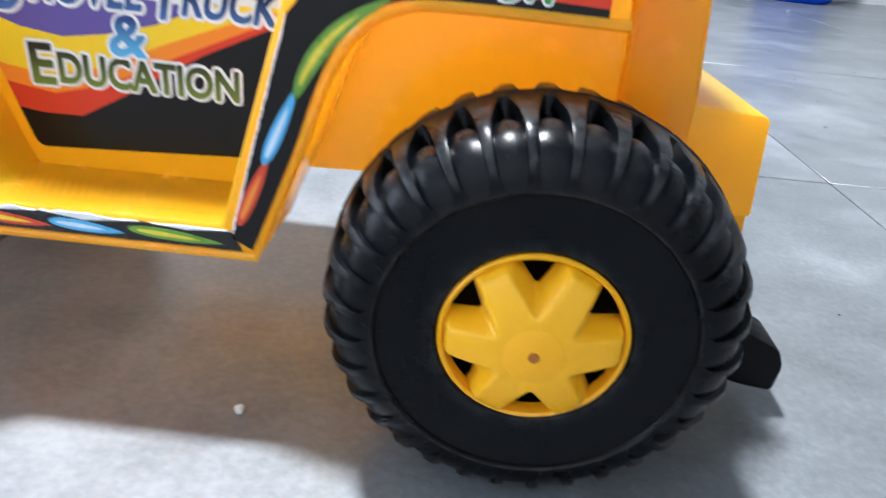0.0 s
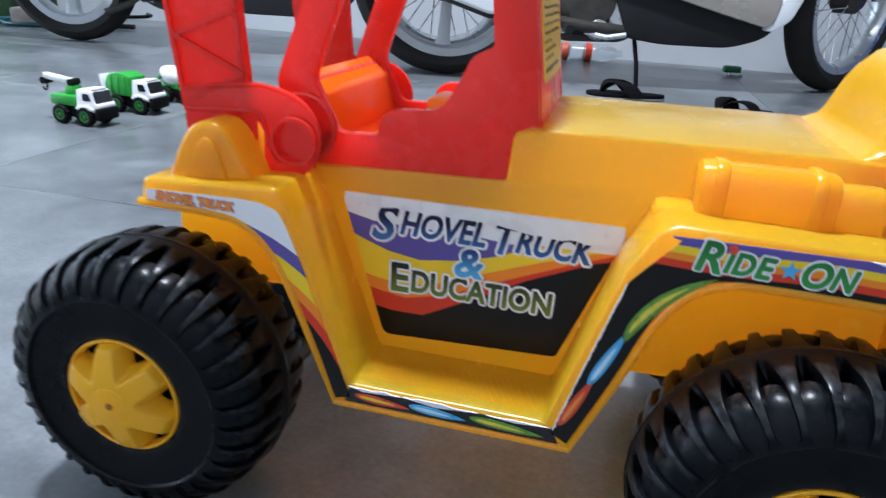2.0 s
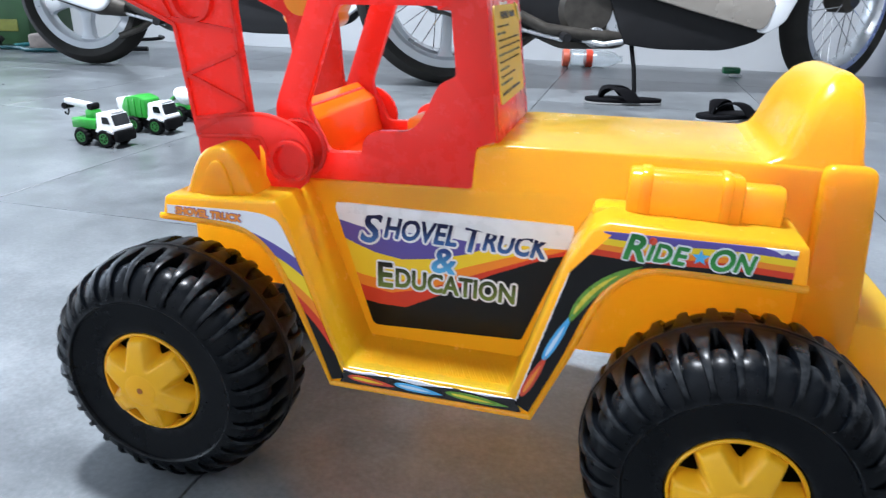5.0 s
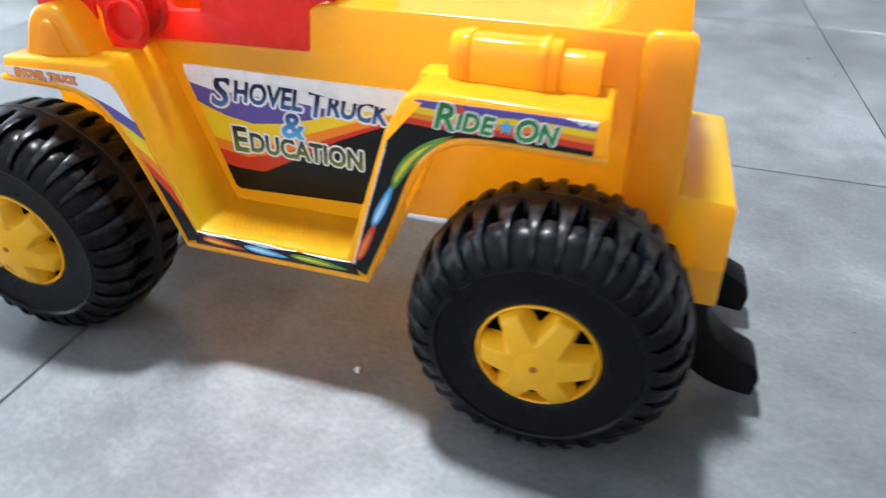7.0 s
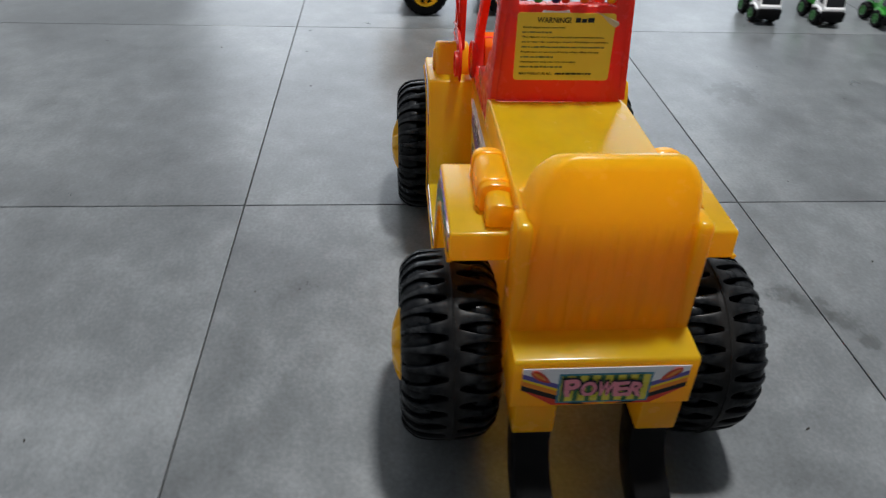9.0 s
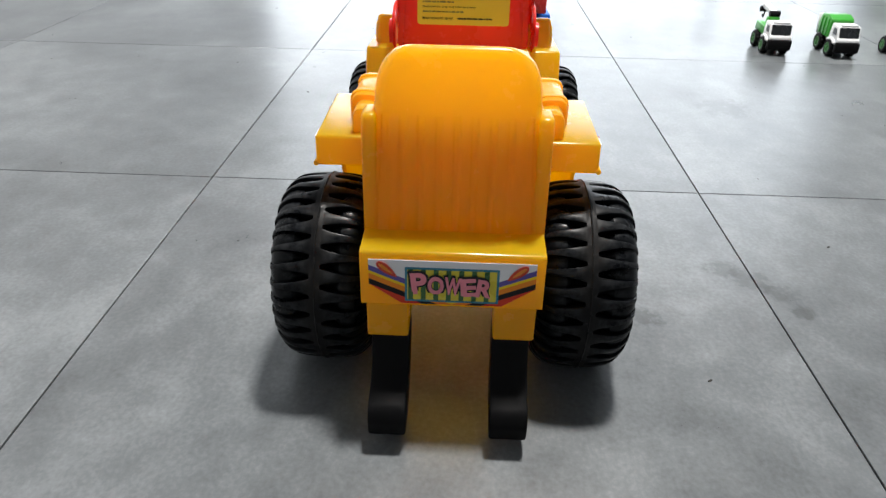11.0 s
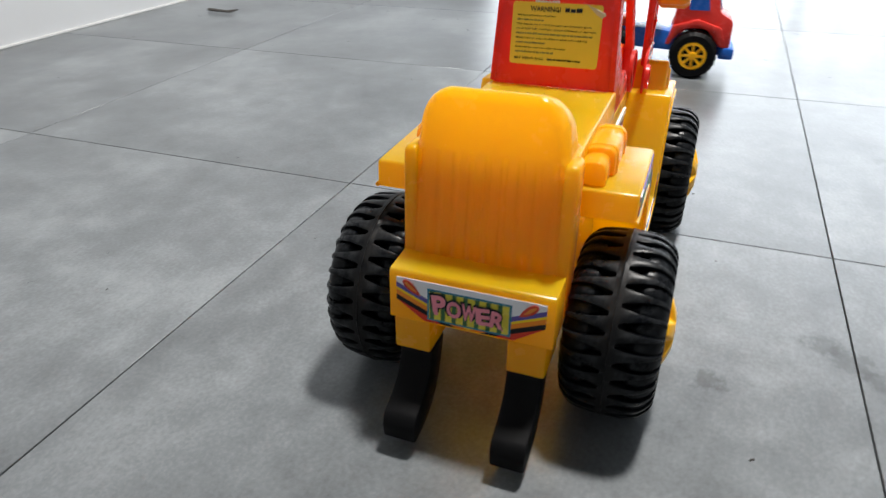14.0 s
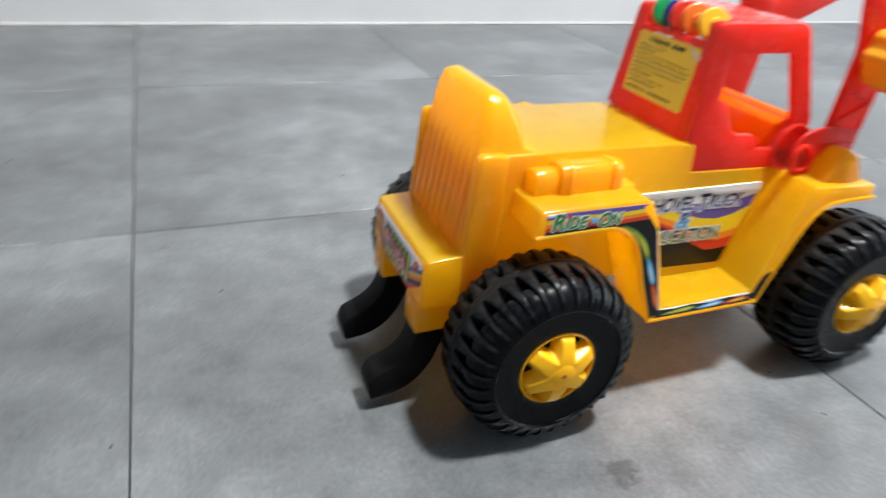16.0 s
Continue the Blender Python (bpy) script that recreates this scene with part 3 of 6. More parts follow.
for s in (-1, 1):
    part("bumper_leg", plate([[(0.048, 0.071), (0.0862, 0.071), (0.0848, 0.097), (0.048, 0.097)]], s * 0.0288, s * 0.0568, "y", 0.0015), YELLOW, truck)
    skid = [(0.0575, 0.0708), (0.0832, 0.0708), (0.0835, 0.066), (0.088, 0.052), (0.099, 0.041), (0.1175, 0.033), (0.1215, 0.024), (0.1200, 0.0105), (0.100, 0.0125), (0.083, 0.021), (0.069, 0.038), (0.060, 0.062)]
    part("skid", plate([smooth_loop(skid, [0, 0, .008, .01, .01, .004, .003, .003, .01, .012, .012, .01])], s * 0.0285, s * 0.0543, "y", 0.0018), BLACK, truck, "curved black plastic skid")

# fenders, struts and step on each side, one moulding
arch = [(-0.100, 0.0745), (-0.0835, 0.115), (-0.0735, 0.142), (-0.064, 0.157), (-0.052, 0.1645), (-0.036, 0.1665), (0.0175, 0.1655)]
front_arch = [(-0.2140, 0.0745), (-0.2250, 0.103), (-0.2365, 0.131), (-0.2470, 0.150), (-0.2590, 0.1600), (-0.2740, 0.1635), (-0.3130, 0.1645)]
arch, front_arch = arch[:1] + spline(arch[1:], 6), front_arch[:1] + spline(front_arch[1:], 6)
skirt_loop = arch + [(0.0150, 0.1868), (-0.071, 0.1885), (-0.0785, 0.185), (-0.0885, 0.166), (-0.1125, 0.0870), (-0.2055, 0.0870), (-0.2365, 0.171), (-0.242, 0.181), (-0.310, 0.178)] + front_arch[::-1]
for s in (-1, 1):
    part("fender", plate([skirt_loop], s * 0.0545, s * 0.0985, "y", 0.0022, 3), YELLOW, truck)
    # raised rim along the lower edge of the moulding
    edge = [(x, s * 0.0985, z + 0.0016) for x, z in front_arch[::-1] + arch]
    part("rim_bead", tube(edge, 0.0019, 8), YELLOW, truck)
    # diamond tread on the step: fine raised diagonal bars
    bms = []
    for k in range(26):
        x = -0.2 + k * 0.0034
        for d in (-1, 1):
            bm = box(-0.0004, 0.0004, -0.0125, 0.0125, 0, 0.0004 + 0.00015 * d)
            bms.append(moved(bm, pose(x, s * 0.078, 0.0868, 0, 0, d * 24)))
    part("step_tread", join(*bms), YELLOW, truck)
    # arched head lamp housing on the front fender
    lamp = smooth_loop([(-0.3035, 0.1750), (-0.2585, 0.1790), (-0.2680, 0.1985), (-0.2750, 0.2055), (-0.2865, 0.2050), (-0.2940, 0.1975)], [0, 0, .009, .008, .008, .009])
    bm = plate([lamp], s * 0.0575, s * 0.0905, "y", 0.0035, 3)
    part("lamp_housing", bm, YELLOW, truck)
    inner = smooth_loop([(-0.2925, 0.1765), (-0.2700, 0.1790), (-0.2747, 0.1955), (-0.2800, 0.1995), (-0.2857, 0.1950)], [0, 0, .006, .007, .006])
    part("lamp_ridge", plate([inner], s * 0.0890, s * 0.0925, "y", 0.0016), YELLOW, truck)
    # moulded canister along the body: a round-topped block with two bands and a narrower neck

    def block(xa, xb, y1, z1, r=0.0016):
        loop = smooth_loop([(s * 0.0540, 0.1840), (s * y1, 0.1840), (s * y1, z1), (s * 0.0600, z1), (s * 0.0540, z1 - 0.004)], [0, 0, 0.0090, 0.0070, 0])
        return plate([loop], xa, xb, "x", r, 2)
    part("canister", block(-0.0640, -0.0110, 0.0770, 0.2085, 0.0022), YELLOW, truck)
    part("canister_band", block(-0.0585, -0.0530, 0.0782, 0.2097), YELLOW, truck)
    part("canister_band", block(-0.0215, -0.0165, 0.0782, 0.2097), YELLOW, truck)
    part("canister_neck", block(-0.0125, 0.0078, 0.0735, 0.2045, 0.0022), YELLOW, truck)
    part("side_rib", box(-0.0800, -0.0610, s * 0.0560, s * 0.0740, 0.180, 0.1890, 0.004), YELLOW, truck)


# ---- cab ----
def lean(bm, half0=0.0525, half1=0.0480):
    """Draw the cab in towards its roof."""
    for v in bm.verts:
        t = min(1, max(0, (v.co.z - 0.215) / 0.086))
        v.co.y *= 1 + t * (half1 / half0 - 1)
    return bm


side_loop = smooth_loop([(-0.2560, 0.1795), (-0.1460, 0.1855), (-0.1445, 0.2085), (-0.1335, 0.2130), (-0.1455, 0.3010), (-0.2330, 0.3010), (-0.2620, 0.2230)], [.004, 0, 0, 0, .006, .008, .004])
win_loop = smooth_loop([(-0.2240, 0.2785), (-0.1613, 0.2795), (-0.1570, 0.2450), (-0.1665, 0.2405), (-0.1715, 0.2290), (-0.1770, 0.2185), (-0.1840, 0.2140), (-0.2035, 0.2128), (-0.2090, 0.2080), (-0.2100, 0.2000), (-0.2310, 0.1990), (-0.2435, 0.2240)],
                       [.003, .003, .002, .004, .004, .005, .004, .004, .003, .002, .004, .004])
for s in (-1, 1):
    part("cab_side", lean(plate([side_loop, win_loop], s * 0.0485, s * 0.0555, "y", 0.0012)), RED, truck)
    # round pivot flange, thin guard with raised edges, hollow boss
    fr = 0.0170 if s < 0 else 0.0208
    flange = lathe([(0.0, 0.0), (fr, 0.0), (fr, 0.0030), (fr - 0.0012, 0.0038), (fr - 0.0020, 0.0028), (0.0, 0.0028)], 40)
    part("pivot_flange", moved(flange, Matrix.Translation((-0.2475, s * 0.0555, 0.2005)) @ Matrix.Diagonal((1, s, 1, 1))), RED, truck)
    guard = smooth_loop([(-0.3030, 0.1795), (-0.3045, 0.2160), (-0.2680, 0.2205), (-0.2500, 0.2185), (-0.2375, 0.2110), (-0.2335, 0.1990), (-0.2350, 0.1870), (-0.2420, 0.1795)], [0, .003, .010, .010, .010, .008, .006, .003])
    slot = smooth_loop([(-0.2665, 0.1840), (-0.2625, 0.1840), (-0.2620, 0.2035), (-0.2660, 0.2035)], 0.001)
    part("pivot_guard", plate([guard, slot], s * 0.0683, s * 0.0700, "y", 0.0005), RED, truck)
    top = spline([(-0.3040, 0.2162), (-0.2700, 0.2205), (-0.2550, 0.2196), (-0.2425, 0.2150), (-0.2355, 0.2065), (-0.2338, 0.1960), (-0.2372, 0.1850)], 5)
    part("guard_bead", tube([(x, s * 0.0700, z) for x, z in top], 0.0012, 8), RED, truck)
    low = spline([(-0.3035, 0.2062), (-0.2680, 0.2078), (-0.2635, 0.2060), (-0.2605, 0.1990), (-0.2585, 0.1900), (-0.2540, 0.1845)], 5)
    part("guard_bead", tube([(x, s * 0.0700, z) for x, z in low], 0.0013, 8), RED, truck)
    boss = lathe([(0.0, 0.0004), (0.0094, 0.0004), (0.0098, 0.0046), (0.0116, 0.0046), (0.0120, -0.001), (0.0, -0.001)], 32)
    part("cab_boss", moved(boss, Matrix.Translation((-0.2455, s * 0.0697, 0.1965)) @ Matrix.Diagonal((1, s, 1, 1))), RED, truck)
back_wall = lean(plate([[(-0.0510, 0.2110), (0.0510, 0.2110), (0.0510, 0.2995), (0.0420, 0.2995), (0.0405, 0.2850), (-0.0405, 0.2850), (-0.0420, 0.2995), (-0.0510, 0.2995)]], -0.004, 0.0, "x", 0.001))
for v in back_wall.verts:
    v.co.x += -0.1325 - (v.co.z - 0.211) * 0.145
part("cab_back", back_wall, RED, truck)
# the roof stops short of the counting discs, which stand in a recess between two rails
part("cab_roof", lean(box(-0.2320, -0.1690, -0.0500, 0.0500, 0.2950, 0.3015, 0.002)), RED, truck)
part("recess_floor", lean(box(-0.1710, -0.1430, -0.0460, 0.0460, 0.2770, 0.2800, 0.001)), RED, truck)
for s in (-1, 1):
    part("roof_rail", lean(box(-0.1710, -0.1460, min(s * 0.0425, s * 0.0500), max(s * 0.0425, s * 0.0500), 0.2780, 0.3015, 0.002)), RED, truck)
part("cab_front_sill", lean(box(-0.2600, -0.2460, -0.0500, 0.0500, 0.1800, 0.2230, 0.004)), RED, truck)
part("cab_floor", box(-0.2500, -0.1400, -0.0480, 0.0480, 0.1840, 0.1880, 0.001), RED_LIT_YELLOW, truck)
dash = plate([[(-0.2560, 0.2200), (-0.2530, 0.2255), (-0.2395, 0.2160), (-0.2345, 0.1960), (-0.2330, 0.1880), (-0.2560, 0.1880)]], -0.0470, 0.0470, "y", 0.0014)
part("dashboard_block", dash, RED_LIT_YELLOW, truck, "sloping yellow dashboard panel inside the cab, tinted orange for the red light")
part("seat_block", box(-0.2060, -0.1660, 0.0120, 0.0450, 0.1870, 0.2090, 0.004), KNOB, truck)

# counting discs on a rod behind the roof
part("disc_rod", rod((-0.1530, -0.040, 0.2970), (-0.1530, 0.044, 0.2970), 0.0018), STEEL, truck)
for y, tilt, col, nm in ((-0.0230, 18, (0.02, 0.42, 0.12), "green"), (-0.0090, 17, (0.010, 0.030, 0.20), "blue"), (-0.0015, 17, (0.75, 0.05, 0.03), "red"), (0.0127, 20, (0.92, 0.20, 0.03), "orange"), (0.0325, 28, (0.90, 0.46, 0.02), "yellow")):
    bm = lathe([(0.0, -0.0056), (0.0038, -0.0056), (0.0052, -0.0034), (0.0112, -0.0032), (0.0124, -0.0022), (0.0128, 0.0), (0.0124, 0.0022), (0.0112, 0.0032), (0.0052, 0.0034), (0.0038, 0.0056), (0.0, 0.0056)], 32)
    part("counting_disc", moved(bm, Matrix.Translation((-0.1530, y, 0.2970)) @ Matrix.Rotation(radians(-16), 4, "Z") @ Matrix.Rotation(radians(tilt - 9), 4, "X")), blown_plastic(nm + "_disc_plastic", col, col, 0.35, 0.1), truck, nm + " plastic counting disc")

# ---- shovel arms ----
arm_loop = smooth_loop([(-0.2700, 0.1790), (-0.2700, 0.2165), (-0.2760, 0.2850), (-0.2655, 0.3160), (-0.2600, 0.3420), (-0.2950, 0.3420), (-0.3030, 0.3130), (-0.3090, 0.2990),
                        (-0.3460, 0.3100), (-0.4500, 0.3440), (-0.4560, 0.3280), (-0.4085, 0.3080), (-0.3140, 0.2670), (-0.3060, 0.2085), (-0.3010, 0.1790)],
                       [.004, 0, .012, 0, .004, .004, .01, .006, 0, .004, .004, 0, .006, 0, .004])
for s in (-1, 1):
    part("arm", plate([arm_loop], s * 0.0625, s * 0.0680, "y", 0.0012), RED, truck)
    ya, yb = s * 0.0675, s * 0.0705
    strip = []
    for (ax, az), (bx, bz) in (((-0.3035, 0.2090), (-0.2720, 0.2250)), ((-0.2720, 0.2250), (-0.3070, 0.2400)), ((-0.3070, 0.2400), (-0.2750, 0.2530)), ((-0.3125, 0.2690), (-0.2765, 0.2640)),
                               ((-0.3140, 0.2700), (-0.3330, 0.3030)), ((-0.3330, 0.3030), (-0.3500, 0.2860)), ((-0.3500, 0.2860), (-0.3800, 0.3180)), ((-0.3090, 0.2990), (-0.2900, 0.3160)),
                               ((-0.3040, 0.2060), (-0.3120, 0.2660)), ((-0.3120, 0.2660), (-0.4540, 0.3285)), ((-0.2715, 0.2060), (-0.2775, 0.2840)), ((-0.2775, 0.2840), (-0.2620, 0.3400)), ((-0.3100, 0.2975), (-0.4500, 0.3425))):
        d = Vector((bx - ax, 0, bz - az))
        n = Vector((-d.z, 0, d.x)).normalized() * 0.0011
        q = [(ax + n.x, az + n.z), (bx + n.x, bz + n.z), (bx - n.x, bz - n.z), (ax - n.x, az - n.z)]
        strip.append(plate([q], ya, yb - s * 0.00012 * len(strip), "y"))
    part("arm_ribs", join(*strip), RED, truck)
    ring = lathe([(0.0095, 0.0), (0.0125, 0.0), (0.0125, 0.0042), (0.0105, 0.0042)], 32, closed=True)
    part("arm_boss", moved(ring, Matrix.Translation((-0.2995, s * 0.0675, 0.2800)) @ Matrix.Diagonal((1, s, 1, 1))), RED, truck)
bar = rod((-0.2900, -0.0620, 0.1900), (-0.2900, 0.0620, 0.1900), 0.006)
part("arm_crossbar", bar, RED, truck)
part("arm_peg", moved(lathe([(0.0, 0.0), (0.0118, 0.0), (0.0132, -0.0015), (0.0132, -0.004), (0.0, -0.004)], 30), Matrix.Translation((-0.2995, 0.0625, 0.2800))), KNOB, truck, "round yellow-orange peg head")
part("arm_patch", plate([[(-0.3130, 0.3050), (-0.3000, 0.3010), (-0.2920, 0.3270), (-0.3050, 0.3300)]], 0.0600, 0.0624, "y", 0.0006), KNOB, truck, "small orange plastic insert")
# scalloped knob with a square recess, outside the far arm
bm = bmesh.new()
rows = []
for w, k in ((0.0, 0.0), (0.0, 0.86), (0.004, 1.0), (0.026, 1.0), (0.031, 0.86), (0.031, 0.36), (0.018, 0.34), (0.018, 0.0)):
    row = []
    for i in range(72):
        a = 2 * math.pi * i / 72
        r = 0.0255 * k * (1 + (0.055 * math.tanh(3 * math.cos(8 * a)) if k > 0.8 else 0)) + 1e-5
        row.append(bm.verts.new((r * math.cos(a), w, r * math.sin(a))))
    rows.append(row)
for p, q in zip(rows, rows[1:]):
    for i in range(72):
        bm.faces.new((p[i], p[(i + 1) % 72], q[(i + 1) % 72], q[i]))
part("arm_knob", moved(finish(bm), Matrix.Translation((-0.2995, 0.0690, 0.2800))), KNOB, truck, "scalloped yellow-orange plastic knob")


# ---- wheels ----
def tyre_mesh():
    """One skin: smooth crown with a mould seam, deep tapering slots, sharp thin ribs down the shoulders."""
    n = 32
    # along the axle, radius of the valley floor, rise of the rib, share of the pitch that the rib fills
    half = [(0.0, R_W, 0.0007, 0.9), (0.0008, R_W, 0.0, 0.9), (0.0036, R_W - 0.0002, 0.0, 0.90), (0.0040, R_W - 0.0036, 0.0034, 0.78), (0.0070, R_W - 0.0088, 0.0085, 0.66), (0.0100, R_W - 0.0102, 0.0097, 0.58),
            (0.0130, R_W - 0.0082, 0.0075, 0.50), (0.0165, R_W - 0.0052, 0.0041, 0.40), (0.0215, R_W - 0.0050, 0.0030, 0.33), (0.0260, R_W - 0.0068, 0.0028, 0.27), (0.0298, R_W - 0.0099, 0.0027, 0.24), (0.0322, R_W - 0.0132, 0.0026, 0.21),
            (0.0338, R_W - 0.0164, 0.0024, 0.21), (0.0346, R_W - 0.0184, 0.0014, 0.28), (0.0350, R_W - 0.0195, 0.0, 0.6)]
    tail_out = [(0.0354, 0.0530), (0.0355, 0.0522), (0.0349, 0.0514), (0.0338, 0.0510), (0.0333, 0.0480), (0.0329, 0.0400), (0.0323, 0.0325), (0.0310, 0.0312), (0.0150, 0.0309)]
    tail_in = [(0.0345, 0.0520), (0.0320, 0.0400), (0.0300, 0.0290)]
    stations = [(-w, r, 0, 0.6) for w, r in tail_in[::-1]] + [(-w, r, h, f) for w, r, h, f in half[::-1][:-1]] + half + [(w, r, 0, 0.6) for w, r in tail_out]
    bm = bmesh.new()
    rows = []
    for w, r, rise, fill in stations:
        row = []
        f = fill / 2
        e = min(0.022, (0.5 - f) * 0.4)
        v = 0.5 - f - e
        turn = (0.5 if w < 0 else 0.0) + 3.0 * abs(w)
        for i in range(n):
            for q, k in ((0.0, 0.20), (v * 0.5, 0.15), (v * 0.88, 0.03), (v, 0.0), (0.5 - f, 0.93), (0.5 - f * 0.72, 1.0), (0.5 + f * 0.72, 1.0), (0.5 + f, 0.93), (1 - v, 0.0), (1 - v * 0.88, 0.03), (1 - v * 0.5, 0.15)):
                a = 2 * math.pi * (i + q + turn) / n
                rr = r + rise * k
                out = 0.0006 * k * (1 if w > 0 else -1) if rise and abs(w) > 0.03 else 0
                row.append(bm.verts.new((rr * math.cos(a), w + out, rr * math.sin(a))))
        rows.append(row)
    seg = n * 11
    for p, q in zip(rows, rows[1:]):
        for i in range(seg):
            bm.faces.new((p[i], p[(i + 1) % seg], q[(i + 1) % seg], q[i]))
    bm.faces.new(rows[0])
    bm.faces.new(rows[-1])
    return finish(bm, 34)


def rim_mesh():
    """Six broad arms that slope to a ring, open between them near the ring, with a flush boss."""
    ring = lathe([(0.0311, 0.0270), (0.0311, 0.0320), (0.0304, 0.0328), (0.0294, 0.0322), (0.0288, 0.0295), (0.0288, 0.0270)], 72, closed=True)
    bm = bmesh.new()

    def star(r_tip, w_tip, r_notch, steps=3):
        corners = []
        for k in range(6):
            a = math.pi * k / 3
            for c in ((r_tip, -w_tip), (r_tip, w_tip)):
                corners.append((c[0] * math.cos(a) - c[1] * math.sin(a), c[0] * math.sin(a) + c[1] * math.cos(a)))
            corners.append((r_notch * math.cos(a + math.pi / 6), r_notch * math.sin(a + math.pi / 6)))
        out = []
        for i, c in enumerate(corners):
            d = corners[(i + 1) % len(corners)]
            out += [(c[0] + (d[0] - c[0]) * t / steps, c[1] + (d[1] - c[1]) * t / steps) for t in range(steps)]
        for _ in range(2):
            out = [(a[0] * (1 - t) + b[0] * t, a[1] * (1 - t) + b[1] * t) for a, b in zip(out, out[1:] + out[:1]) for t in (0.25, 0.75)]
        return out

    top, rim, mid, low = star(0.0272, 0.0046, 0.0126), star(0.0280, 0.0053, 0.0135), star(0.0288, 0.0064, 0.0158), star(0.0297, 0.0076, 0.0190)
    rows = []
    for loop, f, level in ((top, 0.0006, None), (top, 0.45, None), (top, 0.75, None), (top, 0.92, None), (top, 1.0, 0.0003), (rim, 1.0, 0.0013), (mid, 1.0, 0.0042), (low, 1.0, 0.0090), (low, 1.0, 0.0110)):
        row = []
        for x, y in loop:
            x, y = x * f, y * f
            r = math.hypot(x, y)
            fall = 0.0050 * max(0, (r - 0.0125) / 0.0150) ** 1.2 + (level or 0.0)
            row.append(bm.verts.new((x, 0.0413 - fall, y)))
        rows.append(row)
    seg = len(top)
    for p, q in zip(rows, rows[1:]):
        for i in range(seg):
            bm.faces.new((p[i], p[(i + 1) % seg], q[(i + 1) % seg], q[i]))
    boss = lathe([(0.0, 0.0399), (0.0012, 0.0399), (0.0012, 0.0415), (0.0094, 0.0415), (0.0097, 0.0413), (0.0100, 0.0405)], 40)
    return join(ring, finish(bm, 55), boss)


tyre = part("wheel", tyre_mesh(), TYRE, truck, "chunky black plastic wheel with curved tread bars")
part("hub", rim_mesh(), HUB_YELLOW, tyre, "yellow six-pointed star hub")
part("screw_hole", lathe([(0.0, 0.0403), (0.0018, 0.0403), (0.0018, 0.0419), (0.0, 0.0419)], 16), plain("hub_hole", (0.35, 0.10, 0.01), 0.6), tyre)
first = True
for x in (0.0, -WB):
    for s in (-1, 1):
        m = Matrix.Translation((x, s * (0.0955 if x == 0 else 0.0920 if s < 0 else 0.0945), HUBZ)) @ Matrix.Rotation(radians({(0.0, -1): -3, (0.0, 1): 24, (-WB, -1): 22, (-WB, 1): 10}[(x, s)]), 4, "Y") @ (Matrix.Rotation(math.pi, 4, "Z") if s < 0 else Matrix.Identity(4))
        if first:
            tyre.matrix_basis = m
            first = False
        else:
            copy_thing(tyre, m)
    part("axle", rod((x, -0.085, HUBZ), (x, 0.085, HUBZ), 0.005), STEEL, truck)


# ---- printed stickers on the truck ----
def fitted(bm, width, height=None):
    xs = [v.co.x for v in bm.verts]
    ys = [v.co.y for v in bm.verts]
    sx = width / (max(xs) - min(xs))
    sy = (height / (max(ys) - min(ys))) if height else sx
    cx, cy = (max(xs) + min(xs)) / 2, (max(ys) + min(ys)) / 2
    for v in bm.verts:
        v.co.x, v.co.y = (v.co.x - cx) * sx, (v.co.y - cy) * sy
    return bm


def side_m(s, x, y, z, turn=0):
    """Letters on a flank: read from outside on either side."""
    return Matrix.Translation((x, s * y, z)) @ Matrix.Rotation(0 if s < 0 else math.pi, 4, "Z") @ Matrix.Rotation(math.pi / 2, 4, "X") @ Matrix.Rotation(radians(turn), 4, "Z")


def rear_m(x, y, z, tilt=0):
    return Matrix.Translation((x, y, z)) @ Matrix.Rotation(math.pi / 2, 4, "Z") @ Matrix.Rotation(math.pi / 2 - radians(tilt), 4, "X")


def layered(text, width, height, shear, d, count, depth):
    """Thicken letters with shifted copies, each a hair above the last."""
    size = height / 0.7
    bms = []
    for k in range(count):
        a = 2 * math.pi * k / count
        bm = fitted(lettering(text, size, 0.00004, size * 0.012, shear), width, height)
        bms.append(moved(bm, Matrix.Translation((d * math.cos(a), d * math.sin(a), depth + 0.000012 * k))))
    return join(*bms)


def word(parent, text, width, height, m, face, outline, edge=0.0015, shear=0.12):
    part("letter_outline", moved(layered(text, width, height, shear, edge, 10, 0.0), m), outline, parent)
    part("letters", moved(layered(text, width, height, shear, 0.00032, 5, 0.00026), m), face, parent)


def drop(length, width, m, outer, inner, parent, bend=0.0):
    """A flame-shaped drop in two colours: round head, drawn-out tail."""
    for k, (f, mat) in enumerate(((1.0, outer), (0.66, inner))):
        half = []
        for i in range(15):
            t = (i / 14) ** 1.5
            w = width / 2 * (0.30 + 0.70 * f * f) * f * 1.75 * math.sqrt(t) * (1 - t) ** 0.85
            half.append(((t - 0.5) * length * f - (1 - f) * length * 0.22, w))
        pts = [(x, y + bend * ((x / length) ** 2)) for x, y in half + [(x, -y) for x, y in half[-2:0:-1]]]
        bm = plate([pts], 0.0002 * k, 0.0002 * k + 0.0002, "z")
        part("flame_drop", moved(bm, m), mat, parent)


